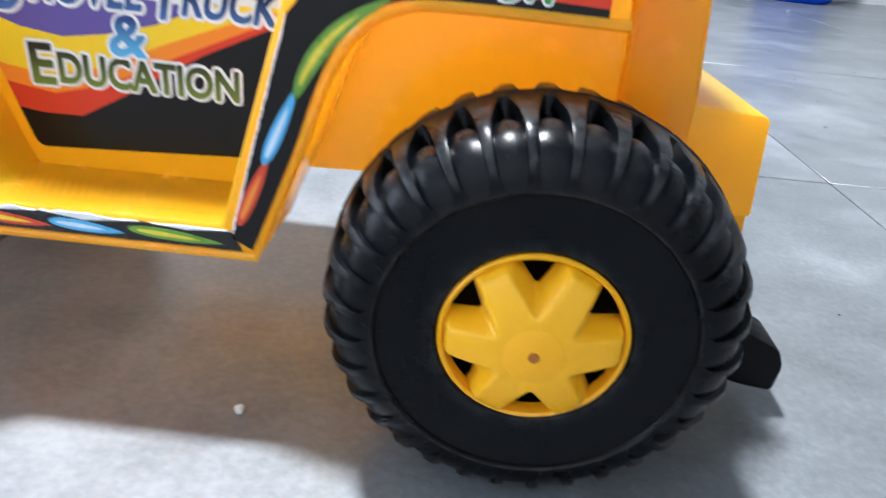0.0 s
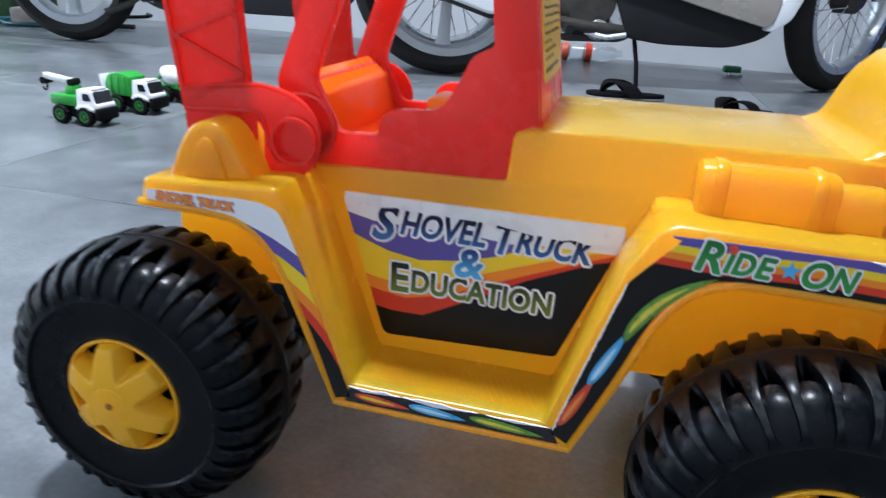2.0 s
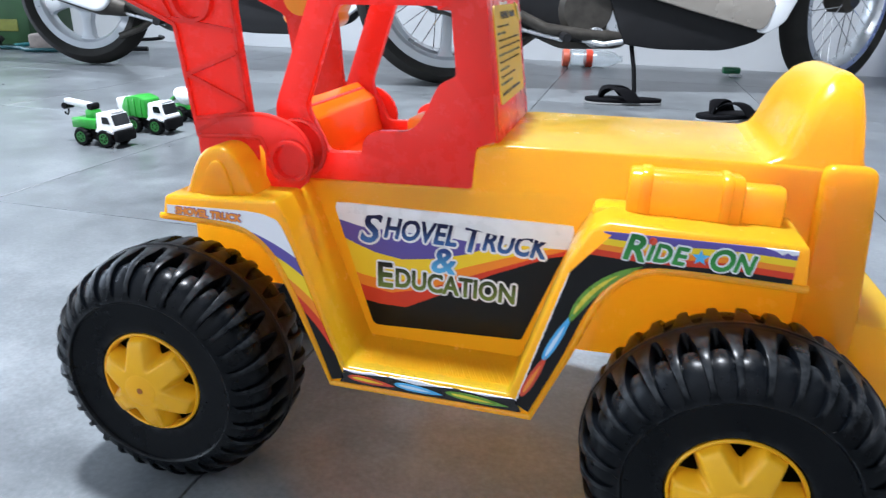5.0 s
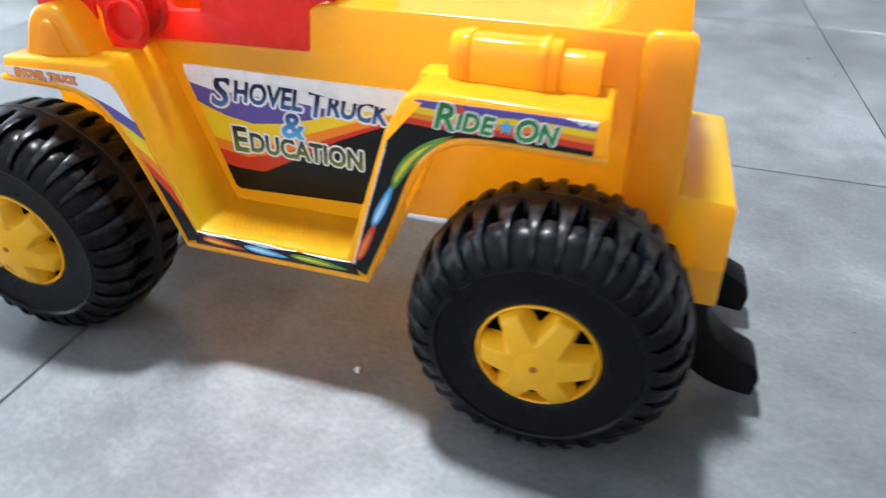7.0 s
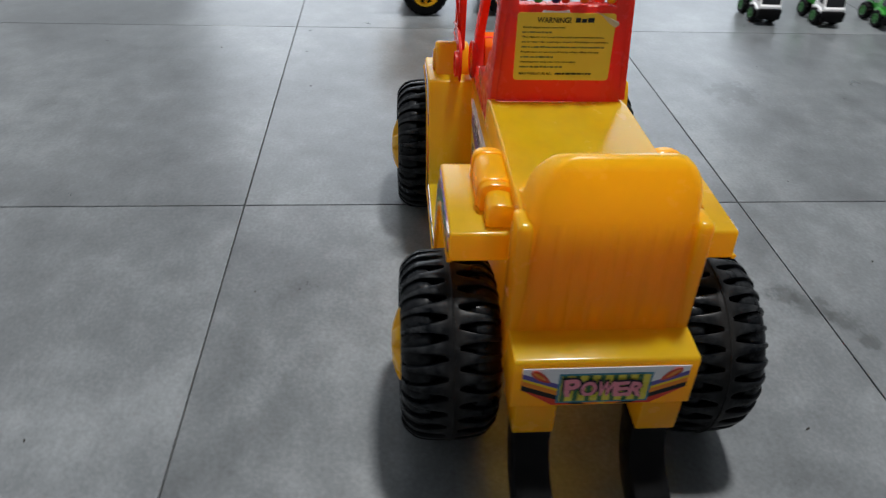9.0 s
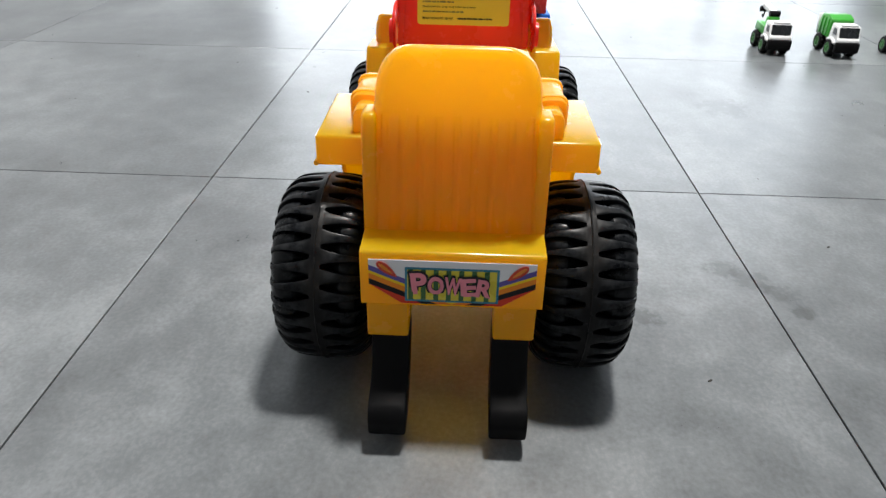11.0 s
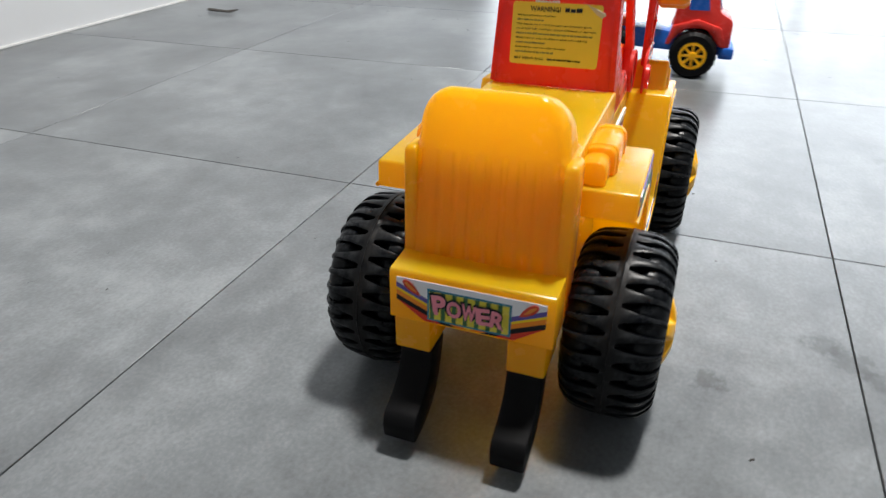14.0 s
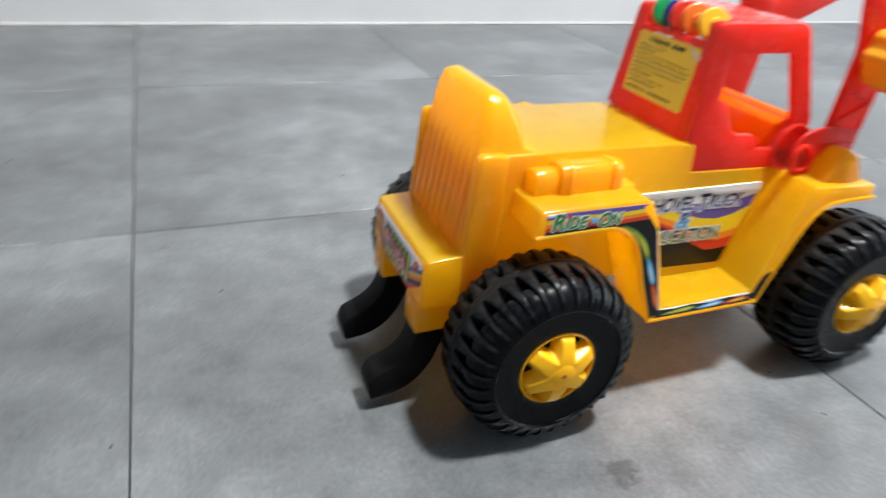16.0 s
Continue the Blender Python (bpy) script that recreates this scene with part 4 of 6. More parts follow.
door_loop = smooth_loop([(-0.2276, 0.1708), (-0.0884, 0.1712), (-0.0885, 0.1650), (-0.1126, 0.0985), (-0.2035, 0.0945)], [.006, .004, .002, .002, .004])
front_loop = [(-0.3085, 0.1728)] + spline([(-0.2600, 0.1742), (-0.2465, 0.1725), (-0.2375, 0.1640), (-0.2190, 0.1160), (-0.2060, 0.0805)], 5) + spline([(-0.2135, 0.0785), (-0.2230, 0.1050), (-0.2345, 0.1330), (-0.2450, 0.1520), (-0.2575, 0.1625), (-0.2740, 0.1665), (-0.3085, 0.1680)], 5)
rear_loop = smooth_loop([(-0.0770, 0.1845), (0.0105, 0.1848), (0.0105, 0.1682)], [.008, .002, .001]) + spline([(-0.0365, 0.1692), (-0.0530, 0.1682), (-0.0660, 0.1600), (-0.0760, 0.1440), (-0.0865, 0.1150), (-0.1010, 0.0790)], 5) + [(-0.1085, 0.0830), (-0.0985, 0.1200), (-0.0865, 0.1620)]
for s in (-1, 1):
    st = part("door_sticker", plate([door_loop], s * 0.0562, s * 0.0573, "y"), DOOR_PRINT, truck, "printed sticker with swooping colour bands")
    d = 0.05745
    fl = -1 if s > 0 else 1
    cx = -0.155
    word(st, "S", 0.0130, 0.0185, side_m(s, cx - fl * 0.0490, d, 0.1572, -3), NAVY_FADE, PRINT_WHITE, 0.0017, 0.24)
    word(st, "HOVEL", 0.0430, 0.0125, side_m(s, cx - fl * 0.0195, d, 0.1582, -1), NAVY_FADE, PRINT_WHITE, 0.0017, 0.24)
    word(st, "T", 0.0110, 0.0155, side_m(s, cx + fl * 0.0125, d, 0.1573, -1), NAVY_FADE, PRINT_WHITE, 0.0017, 0.24)
    word(st, "RUCK", 0.0365, 0.0122, side_m(s, cx + fl * 0.0355, d, 0.1570, -2), NAVY_FADE, PRINT_WHITE, 0.0017, 0.24)
    word(st, "&", 0.0140, 0.0150, side_m(s, cx - fl * 0.0050, d + 0.0003, 0.1420), AND_FADE, PRINT_WHITE)
    word(st, "E", 0.0090, 0.0155, side_m(s, cx - fl * 0.0405, d, 0.1287), OLIVE_FADE, PRINT_WHITE, shear=0)
    word(st, "DUCATION", 0.0710, 0.0118, side_m(s, cx + fl * 0.0015, d, 0.1272, -1), OLIVE_FADE, PRINT_WHITE, shear=0)
    # loose white film along the top of the sticker, torn over the word
    rng = random.Random(31 + s)
    lower = [(-0.2255 + 0.0034 * k, (0.1652 if s < 0 else 0.1690) - 0.0040 * max(0, min(1, (k - 20) / 8 if s < 0 else (20 - k) / 8)) + rng.uniform(-0.0008, 0.0008)) for k in range(41)]
    part("torn_film", plate([lower + [(-0.0890, 0.1712), (-0.2250, 0.1708)]], s * 0.0573, s * 0.05835, "y"), PRINT_WHITE, st, "wrinkled white film, torn")
    o = 0.0992
    # on the north side only the foot of this sticker is left
    front_shape = front_loop if s < 0 else [c for c in front_loop if c[1] < 0.1060]
    fr = part("front_fender_sticker", plate([front_shape], s * 0.0980, s * 0.0991, "y"), FRONT_PRINT, truck, "printed colour-band sticker, worn at its edge")
    if s < 0:
        word(fr, "SHOVEL TRUCK", 0.0400, 0.0040, side_m(s, -0.2830, o, 0.1701, -1), PRINT_ORANGE, PRINT_PURPLE, 0.0006)
    rr = part("rear_fender_sticker", plate([rear_loop], s * 0.0980, s * 0.0991, "y"), REAR_PRINT, truck, "printed colour-band sticker, worn at its edge")
    lean_in = -2 if s < 0 else 2
    at = (lambda u: -0.0635 + u) if s < 0 else (lambda u: 0.0065 - u)
    for text, u, w, h, up in (("R", 0.0058, 0.0095, 0.0125, 0.0006), ("I", 0.0127, 0.0026, 0.0080, -0.0008), ("D", 0.0181, 0.0075, 0.0088, -0.0006), ("E", 0.0259, 0.0062, 0.0086, -0.0007),
                              ("O", 0.0440, 0.0098, 0.0106, -0.0003), ("N", 0.0535, 0.0082, 0.0088, -0.0006)):
        word(rr, text, w, h, side_m(s, at(u), o, 0.1778 + up - 0.00002 * (u * 1000), lean_in - 2), GREEN_FADE, PRINT_WHITE, 0.0011, 0.16)
    sx = at(0.0343)
    star = [((0.0040 if i % 2 == 0 else 0.0017) * math.sin(math.pi * i / 5), (0.0040 if i % 2 == 0 else 0.0017) * math.cos(math.pi * i / 5)) for i in range(10)]
    part("star", moved(plate([star], 0, 0.0003, "z"), side_m(s, sx, o + 0.0003, 0.1770)), PRINT_BLUE, rr)
    part("letter_dot", moved(plate([[(0.0018 * math.cos(a * 0.5236), 0.0018 * math.sin(a * 0.5236)) for a in range(12)]], 0, 0.0003, "z"), side_m(s, at(0.0130), o + 0.0009, 0.1826)), PRINT_RED, rr)
    patch = [(-0.0030, 0.1848), (0.0105, 0.1848), (0.0105, 0.1832), (0.0080, 0.1824), (0.0062, 0.1835), (0.0040, 0.1822), (0.0015, 0.1838)]
    part("torn_film", plate([patch], s * 0.0986, s * 0.09935, "y"), PRINT_WHITE, rr, "wrinkled white film, torn")
    # frayed white edge of the sticker
    jag = []
    for k in range(90):
        z = 0.0850 + 0.00086 * k
        jag.append((np.interp(z, [0.083, 0.120, 0.162], [-0.1086, -0.0985, -0.0866]), z))
    part("frayed_edge", plate([[(x - rng.uniform(0.0, 0.0005), z) for x, z in jag] + [(x + rng.uniform(0.0001, 0.0007), z) for x, z in jag[::-1]]], s * 0.0984, s * 0.09925, "y"), PRINT_WHITE, rr, "frayed white paper edge")
    turn = 1 if s < 0 else -1
    for x, z, ln, w, ang, ca, cb in ((-0.0725, 0.1560, 0.046, 0.0080, 47, PRINT_LEAF, PRINT_LIME), (-0.0895, 0.1260, 0.031, 0.0066, 66, PRINT_BLUE, PRINT_PALE), (-0.0995, 0.1020, 0.030, 0.0066, 66, PRINT_RED, PRINT_ORANGE)):
        drop(ln, w, side_m(s, x, o, z, turn * ang if s < 0 else 180 - ang), ca, cb, rr, (0.018 if z < 0.15 else -0.020) * turn if z > 0.15 else 0.0)
    step_loop = [(-0.2060, 0.0860), (-0.1995, 0.0845), (-0.1790, 0.0858), (-0.1630, 0.0838), (-0.1420, 0.0856), (-0.1250, 0.0842), (-0.1085, 0.0855), (-0.1050, 0.0780), (-0.2085, 0.0780)]
    torn = [(-0.2065 + 0.0985 * k / 48, 0.0852 + (0.0016 if k < 26 else 0.0004) * rng.uniform(0.2, 1.0)) for k in range(49)]
    part("step_sticker_backing", plate([torn + [(-0.1080, 0.0800), (-0.2065, 0.0800)]], s * 0.0982, s * 0.09885, "y"), PRINT_WHITE, truck, "torn white sticker edge")
    ss = part("step_sticker", plate([step_loop], s * 0.0980, s * 0.0991, "y"), PRINT_BLACK, truck, "black sticker strip with coloured flame drops, torn along its top")
    for x, ca, cb in ((-0.1895, PRINT_RED, PRINT_YELLOW), (-0.1620, PRINT_BLUE, PRINT_PALE), (-0.1290, PRINT_LEAF, PRINT_LIME)):
        drop(0.028 if x < -0.15 else 0.035, 0.0058, side_m(s, x, o, 0.0815, -4 if s < 0 else 184), ca, cb, ss)

# rear sticker
loop = [(-0.0546, 0.1305), (0.0546, 0.1305), (0.0546, 0.1125), (0.0330, 0.0985), (-0.0330, 0.0985), (-0.0546, 0.1125)]


def on_bumper(bm):
    for v in bm.verts:
        v.co.x += 0.0848 - (v.co.z - 0.096) * 0.076
    return bm


ps = part("rear_sticker", on_bumper(plate([loop], -0.0004, 0.0005, "x")), POWER_PRINT, truck, "printed rear sticker with flame bands and a striped panel")
part("panel_border", on_bumper(plate([rect(-0.0308, 0.0308, 0.1005, 0.1258)], 0.0004, 0.0007, "x")), PRINT_TEAL, ps)
part("panel", on_bumper(plate([rect(-0.0292, 0.0292, 0.1020, 0.1243)], 0.0005, 0.0009, "x")), PRINT_LIME, ps)
for k in range(7):
    y = -0.0270 + 0.0083 * k
    part("panel_stripe", on_bumper(plate([rect(y - 0.0016, y + 0.0016, 0.1020, 0.1243)], 0.0006, 0.0011, "x")), PRINT_STRIPE, ps)
for k, (ch, y, z, tilt) in enumerate((("P", -0.0215, 0.1145, 6), ("O", -0.0105, 0.1132, 0), ("W", 0.0005, 0.1130, -3), ("E", 0.0110, 0.1125, 5), ("R", 0.0215, 0.1118, -8))):
    m = rear_m(0.0848 - (z - 0.096) * 0.076 + 0.0013, y, z) @ Matrix.Rotation(radians(tilt), 4, "Z")
    hgt = 0.0165 if ch == "P" else 0.0140
    back = fitted(lettering(ch, 0.02, 0.00005, 0.0018), 0.0134, hgt + 0.0031)
    part("letter_outline", moved(back, m), PRINT_BLACK, ps)
    part("letter", moved(fitted(lettering(ch, 0.02, 0.00005, 0.0008), 0.0106, hgt), m @ Matrix.Translation((0, 0, 0.00025))), PRINT_PINK, ps)
for s in (-1, 1):
    m = rear_m(0.0848 - 0.029 * 0.076 + 0.0009, s * 0.0425, 0.1235) @ Matrix.Rotation(radians(-40 if s < 0 else 220), 4, "Z")
    drop(0.017, 0.0085, m, PRINT_RED, PRINT_ORANGE, ps)


# warning label on the cab
def on_cab(bm):
    for v in bm.verts:
        v.co.x += -0.1325 - (v.co.z - 0.211) * 0.145
    return bm


LABEL = plain("label_yellow", (0.86, 0.62, 0.045), 0.35, 0, 0.06, 40)
lab = part("warning_label", on_cab(plate([smooth_loop(rect(-0.0385, 0.0385, 0.2290, 0.2800), 0.003)], -0.0002, 0.0006, "x")), LABEL, truck, "yellow warning label with fine print, one corner peeling")
head = fitted(lettering("WARNING!", 0.006, 0.00005, 0.00010), 0.0262, 0.0042)
part("letters", moved(head, rear_m(-0.1325 - 0.0640 * 0.145 + 0.0009, -0.0100, 0.2748, 8)), PRINT_BLACK, lab)
rng = random.Random(5)


def print_line(x, w, z, h, mat):
    """A line of print too fine to read: short bars of uneven length, one mesh a line."""
    bms, end = [], x + w
    while x < end - 0.0008:
        n = min(rng.uniform(0.0012, 0.0052), end - x)
        bms.append(plate([rect(x, x + n, z - h / 2 * rng.uniform(0.8, 1.1), z + h / 2 * rng.uniform(0.7, 1.3))], 0.0005, 0.0009, "x"))
        x += n + rng.uniform(0.0004, 0.0009)
    part("print_bar", on_cab(join(*bms)), mat, lab)


print_line(0.0070, 0.0150, 0.2748, 0.0030, PRINT_BLACK)
for text, z, w, h in (("Adult supervision required", 0.2692, 0.0330, 0.0017), ("This ride-on toy is not to be used near swimming pools,", 0.2620, 0.0650, 0.0018), ("on or near hills, roadways, sloped driveways or stairways.", 0.2584, 0.0690, 0.0018),
                      ("Shoes must be worn at all times when riding this toy", 0.2508, 0.0620, 0.0018), ("Designed for only one rider at a time", 0.2432, 0.0440, 0.0018), ("MAX WEIGHT: 50 KG.", 0.2342, 0.0260, 0.0020)):
    bm = fitted(lettering(text, 0.004, 0.00005, 0.00006), w, h)
    part("letters", moved(bm, rear_m(-0.1325 - (z - 0.211) * 0.145 + 0.0009, -0.0340 + w / 2, z, 8)), PRINT_BLACK, lab)
for z, w in ((0.2656, 0.024), (0.2546, 0.066), (0.2470, 0.026), (0.2394, 0.034)):
    print_line(-0.0340, w, z, 0.0011, PRINT_OLIVE)
print_line(-0.0050, 0.0290, 0.2342, 0.0013, PRINT_BLACK)
# the peeled corner hangs over the label's edge, torn film above it
part("peeled_corner", on_cab(plate([[(0.0215, 0.2815), (0.0405, 0.2742), (0.0412, 0.2722), (0.0385, 0.2700), (0.0330, 0.2730), (0.0268, 0.2788)]], 0.0007, 0.0018, "x", 0.0003)), plain("label_back", (0.62, 0.55, 0.42), 0.4), lab, "greyish peeling label corner")
part("torn_film", on_cab(plate([[(-0.0200, 0.2801), (0.0020, 0.2803), (0.0010, 0.2820), (-0.0080, 0.2812), (-0.0190, 0.2818)]], 0.0002, 0.0007, "x")), PRINT_WHITE, lab, "strip of clear film left on the cab")


# ---- small toy trucks ----
TOY_GREEN = plain("toy_green", (0.035, 0.30, 0.03), 0.35, 0, 0.12, 60)
TOY_HUB = plain("toy_hub_green", (0.03, 0.17, 0.03), 0.4, 0, 0.12, 60)
TOY_WHITE = plain("toy_white", (0.78, 0.79, 0.80), 0.3, 0, 0.04, 60)
TOY_GLASS = plain("toy_window", (0.012, 0.014, 0.016), 0.12)


def toy_wheel(parent, x, y, z, r, w, hubmat, spokes=6, lugs=14):
    prof = [(r * 0.50, -w / 2), (r * 0.86, -w / 2), (r, -w * 0.32), (r, w * 0.32), (r * 0.86, w / 2), (r * 0.62, w / 2), (r * 0.58, w * 0.36), (0.0, w * 0.36)]
    seg = lugs * 4
    bm = lathe(prof, seg)
    for v in bm.verts:
        d = math.hypot(v.co.x, v.co.z)
        if d > r * 0.95:
            i = round(math.atan2(v.co.z, v.co.x) / (2 * math.pi) * seg) % 4
            k = (0.94 if i in (0, 1) else 1.03) if lugs < 20 else (0.975 if i in (0, 1) else 1.0)
            v.co.x, v.co.z = v.co.x * k, v.co.z * k
    s = 1 if y > 0 else -1
    m = Matrix.Translation((x, y, z)) @ Matrix.Diagonal((1, s, 1, 1))
    wheel = part("wheel", finish(moved(bm, m)), BLACK, parent)
    part("rim", finish(moved(lathe([(r * 0.46, w * 0.36), (r * 0.46, w * 0.5), (r * 0.58, w * 0.5), (r * 0.58, w * 0.36)], 28, closed=True), m)), hubmat, wheel)
    part("hub", finish(moved(lathe([(0.0, w * 0.36), (r * 0.18, w * 0.36), (r * 0.16, w * 0.56), (0.0, w * 0.58)], 18), m)), hubmat, wheel)
    for k in range(spokes):
        spoke = moved(box(r * 0.1, r * 0.5, w * 0.36, w * 0.47, -r * 0.06, r * 0.06, r * 0.02, 1), Matrix.Rotation(2 * math.pi * k / spokes, 4, "Y"))
        part("spoke", finish(moved(spoke, m)), hubmat, wheel)


def toy_base(name, label, m, cab_mat):
    t = thing(name, label, "toy truck", m @ Matrix.Diagonal((0.82, 0.82, 0.82, 1)), "small green and white toy trucks")
    part("chassis", box(-0.060, 0.050, -0.020, 0.020, 0.014, 0.034, 0.003), BLACK, t)
    for x in (-0.033, 0.030):
        for y in (-0.024, 0.024):
            toy_wheel(t, x, y, 0.0205, 0.0205, 0.017, TOY_HUB)
    cab = plate([smooth_loop([(0.008, 0.034), (0.062, 0.030), (0.062, 0.046), (0.056, 0.050), (0.050, 0.074), (0.013, 0.076)], [.002, .004, .004, .004, .005, .004])], -0.026, 0.026, "y", 0.003)
    part("cab", cab, cab_mat, t)
    part("front_guard", box(0.054, 0.068, -0.029, 0.029, 0.014, 0.040, 0.005), BLACK, t)
    part("windscreen", plate([[(0.0570, 0.0490), (0.0583, 0.0490), (0.0519, 0.0725), (0.0506, 0.0725)]], -0.023, 0.023, "y"), TOY_GLASS, t)
    for s in (-1, 1):
        win = smooth_loop([(0.027, 0.053), (0.048, 0.053), (0.043, 0.068), (0.027, 0.068)], 0.003)
        part("side_window", plate([win], s * 0.0255, s * 0.0268, "y"), TOY_GLASS, t)
        part("wheel_arch", plate([smooth_loop([(0.006, 0.034), (0.013, 0.042), (0.030, 0.045), (0.047, 0.042), (0.054, 0.034)], .006)], s * 0.024, s * 0.030, "y", 0.001), cab_mat, t)
    part("roof_bar", box(0.034, 0.049, -0.020, 0.020, 0.0740, 0.0785, 0.0015), cab_mat, t)
    return t


crane = toy_base("toy_crane_truck", "small green and white toy crane truck with a black hook", pose(-0.995, 0.630, 0, 0, 0, -3), TOY_WHITE)
part("rear_body", box(-0.060, 0.005, -0.025, 0.025, 0.038, 0.060, 0.003), TOY_GREEN, crane)
part("crane_post", box(-0.030, -0.008, -0.014, 0.014, 0.056, 0.078, 0.004), TOY_GREEN, crane)
part("crane_boom", moved(box(-0.060, 0.012, -0.008, 0.008, -0.006, 0.006, 0.002), pose(-0.030, 0, 0.086, 0, 6, 0)), TOY_WHITE, crane)
for x, z in ((-0.088, 0.082), (-0.016, 0.085)):
    part("pulley", moved(lathe([(0.0, -0.012), (0.007, -0.012), (0.007, 0.012), (0.0, 0.012)], 18), Matrix.Translation((x, 0, z))), BLACK, crane)
part("hook", tube([(-0.088, 0, 0.078), (-0.088, 0, 0.068), (-0.092, 0, 0.061), (-0.098, 0, 0.062), (-0.099, 0, 0.067)], 0.002, 8), BLACK, crane)

bin_truck = toy_base("toy_refuse_truck", "small green and white toy refuse truck with a black roof bar", pose(-0.985, 0.758, 0, 0, 0, -2), TOY_WHITE)
hop = smooth_loop([(-0.058, 0.038), (0.006, 0.038), (0.006, 0.082), (-0.020, 0.090), (-0.052, 0.086), (-0.064, 0.060)], [.003, .003, .004, .006, .008, .006])
part("hopper", plate([hop], -0.027, 0.027, "y", 0.003), TOY_GREEN, bin_truck)
for k in range(3):
    for s in (-1, 1):
        part("hopper_rib", box(-0.046 + 0.018 * k, -0.041 + 0.018 * k, s * 0.0265, s * 0.0290, 0.040, 0.082, 0.001), TOY_GREEN, bin_truck)
part("tail_gate", moved(box(-0.006, 0.006, -0.024, 0.024, 0.030, 0.080, 0.004), pose(-0.064, 0, 0.002, 0, -8, 0)), TOY_WHITE, bin_truck)

mixer = toy_base("toy_mixer_truck", "small green toy concrete mixer truck with a white drum", pose(-0.970, 0.885, 0, 0, 0, -4), TOY_GREEN)
drum = lathe([(0.0, -0.034), (0.012, -0.034), (0.017, -0.026), (0.025, -0.004), (0.024, 0.014), (0.014, 0.028), (0.0, 0.030)], 28, "x")
part("drum", moved(drum, pose(-0.026, 0, 0.064, 0, 16, 0)), TOY_WHITE, mixer)
part("drum_stand", box(-0.055, -0.004, -0.018, 0.018, 0.028, 0.046, 0.003), TOY_GREEN, mixer)
part("chute", moved(box(-0.022, 0.010, -0.009, 0.009, -0.003, 0.003, 0.001), pose(-0.064, 0, 0.060, 0, -35, 0)), TOY_GREEN, mixer)

# ---- large toy dump truck ----
D_RED = blown_plastic("dump_red", (0.66, 0.04, 0.03), (0.8, 0.05, 0.03), 0.25, 0.2)
D_BLUE = blown_plastic("dump_blue", (0.015, 0.12, 0.50), (0.02, 0.15, 0.6), 0.25, 0.2)
D_YELLOW = blown_plastic("dump_yellow", (0.93, 0.68, 0.012), (1.0, 0.66, 0.01), 0.25, 0.5)
dump = thing("toy_dump_truck", "red, blue and yellow plastic toy dump truck with its bed tipped", "toy truck", pose(-1.050, 0.010, 0, 0, 0, 92))
part("chassis", plate([smooth_loop([(-0.105, 0.052), (0.150, 0.040), (0.150, 0.060), (0.100, 0.068), (0.020, 0.085), (-0.040, 0.088), (-0.110, 0.080)], .006)], -0.045, 0.045, "y", 0.003), D_BLUE, dump)
part("bumper", box(0.132, 0.160, -0.066, 0.066, 0.038, 0.060, 0.004), D_BLUE, dump)
for x in (-0.075, 0.085):
    for y in (-0.064, 0.064):
        toy_wheel(dump, x, y, 0.045, 0.045, 0.036, HUB_YELLOW, 8, 26)
cab = smooth_loop([(0.035, 0.062), (0.066, 0.094), (0.104, 0.094), (0.132, 0.060), (0.150, 0.060), (0.150, 0.110), (0.125, 0.124), (0.112, 0.172), (0.048, 0.172)], [.004, .012, .012, .004, .004, .01, .006, .008, .008])
part("cab", plate([cab], -0.062, 0.062, "y", 0.005), D_RED, dump)
for s in (-1, 1):
    part("side_window", plate([smooth_loop([(0.066, 0.128), (0.104, 0.128), (0.098, 0.158), (0.066, 0.158)], .003)], s * 0.0600, s * 0.0632, "y"), D_BLUE, dump)
    part("wheel_arch", plate([smooth_loop([(0.030, 0.062), (0.040, 0.098), (0.085, 0.112), (0.130, 0.098), (0.142, 0.062), (0.130, 0.064), (0.120, 0.090), (0.085, 0.101), (0.050, 0.090), (0.040, 0.064)], .004)], s * 0.058, s * 0.072, "y", 0.001), D_RED, dump)
part("windscreen", moved(box(-0.001, 0.001, -0.048, 0.048, -0.020, 0.020, 0.0005, 1), pose(0.1205, 0, 0.148, 0, -15, 0)), D_BLUE, dump)
part("bed_hinge", box(-0.110, -0.040, -0.040, 0.040, 0.086, 0.102, 0.004), D_RED, dump)
floor_plate = box(-0.020, 0.190, -0.075, 0.075, -0.004, 0.004, 0.002)
walls = [box(-0.020, 0.190, s * 0.070, s * 0.077, 0, 0.065, 0.002) for s in (-1, 1)] + [box(0.184, 0.192, -0.075, 0.075, 0, 0.075, 0.002)]
tip = pose(-0.125, 0, 0.096, 0, -34, 0)
body = part("bed", moved(floor_plate, tip), D_YELLOW, dump, "tipped yellow dump bed")
for w in walls:
    part("bed_wall", moved(w, tip), D_YELLOW, body)
for s in (-1, 1):
    for k in range(5):
        part("bed_rib", moved(box(0.010 + 0.038 * k, 0.018 + 0.038 * k, s * 0.0765, s * 0.0800, 0.004, 0.062, 0.001), tip), D_YELLOW, body)

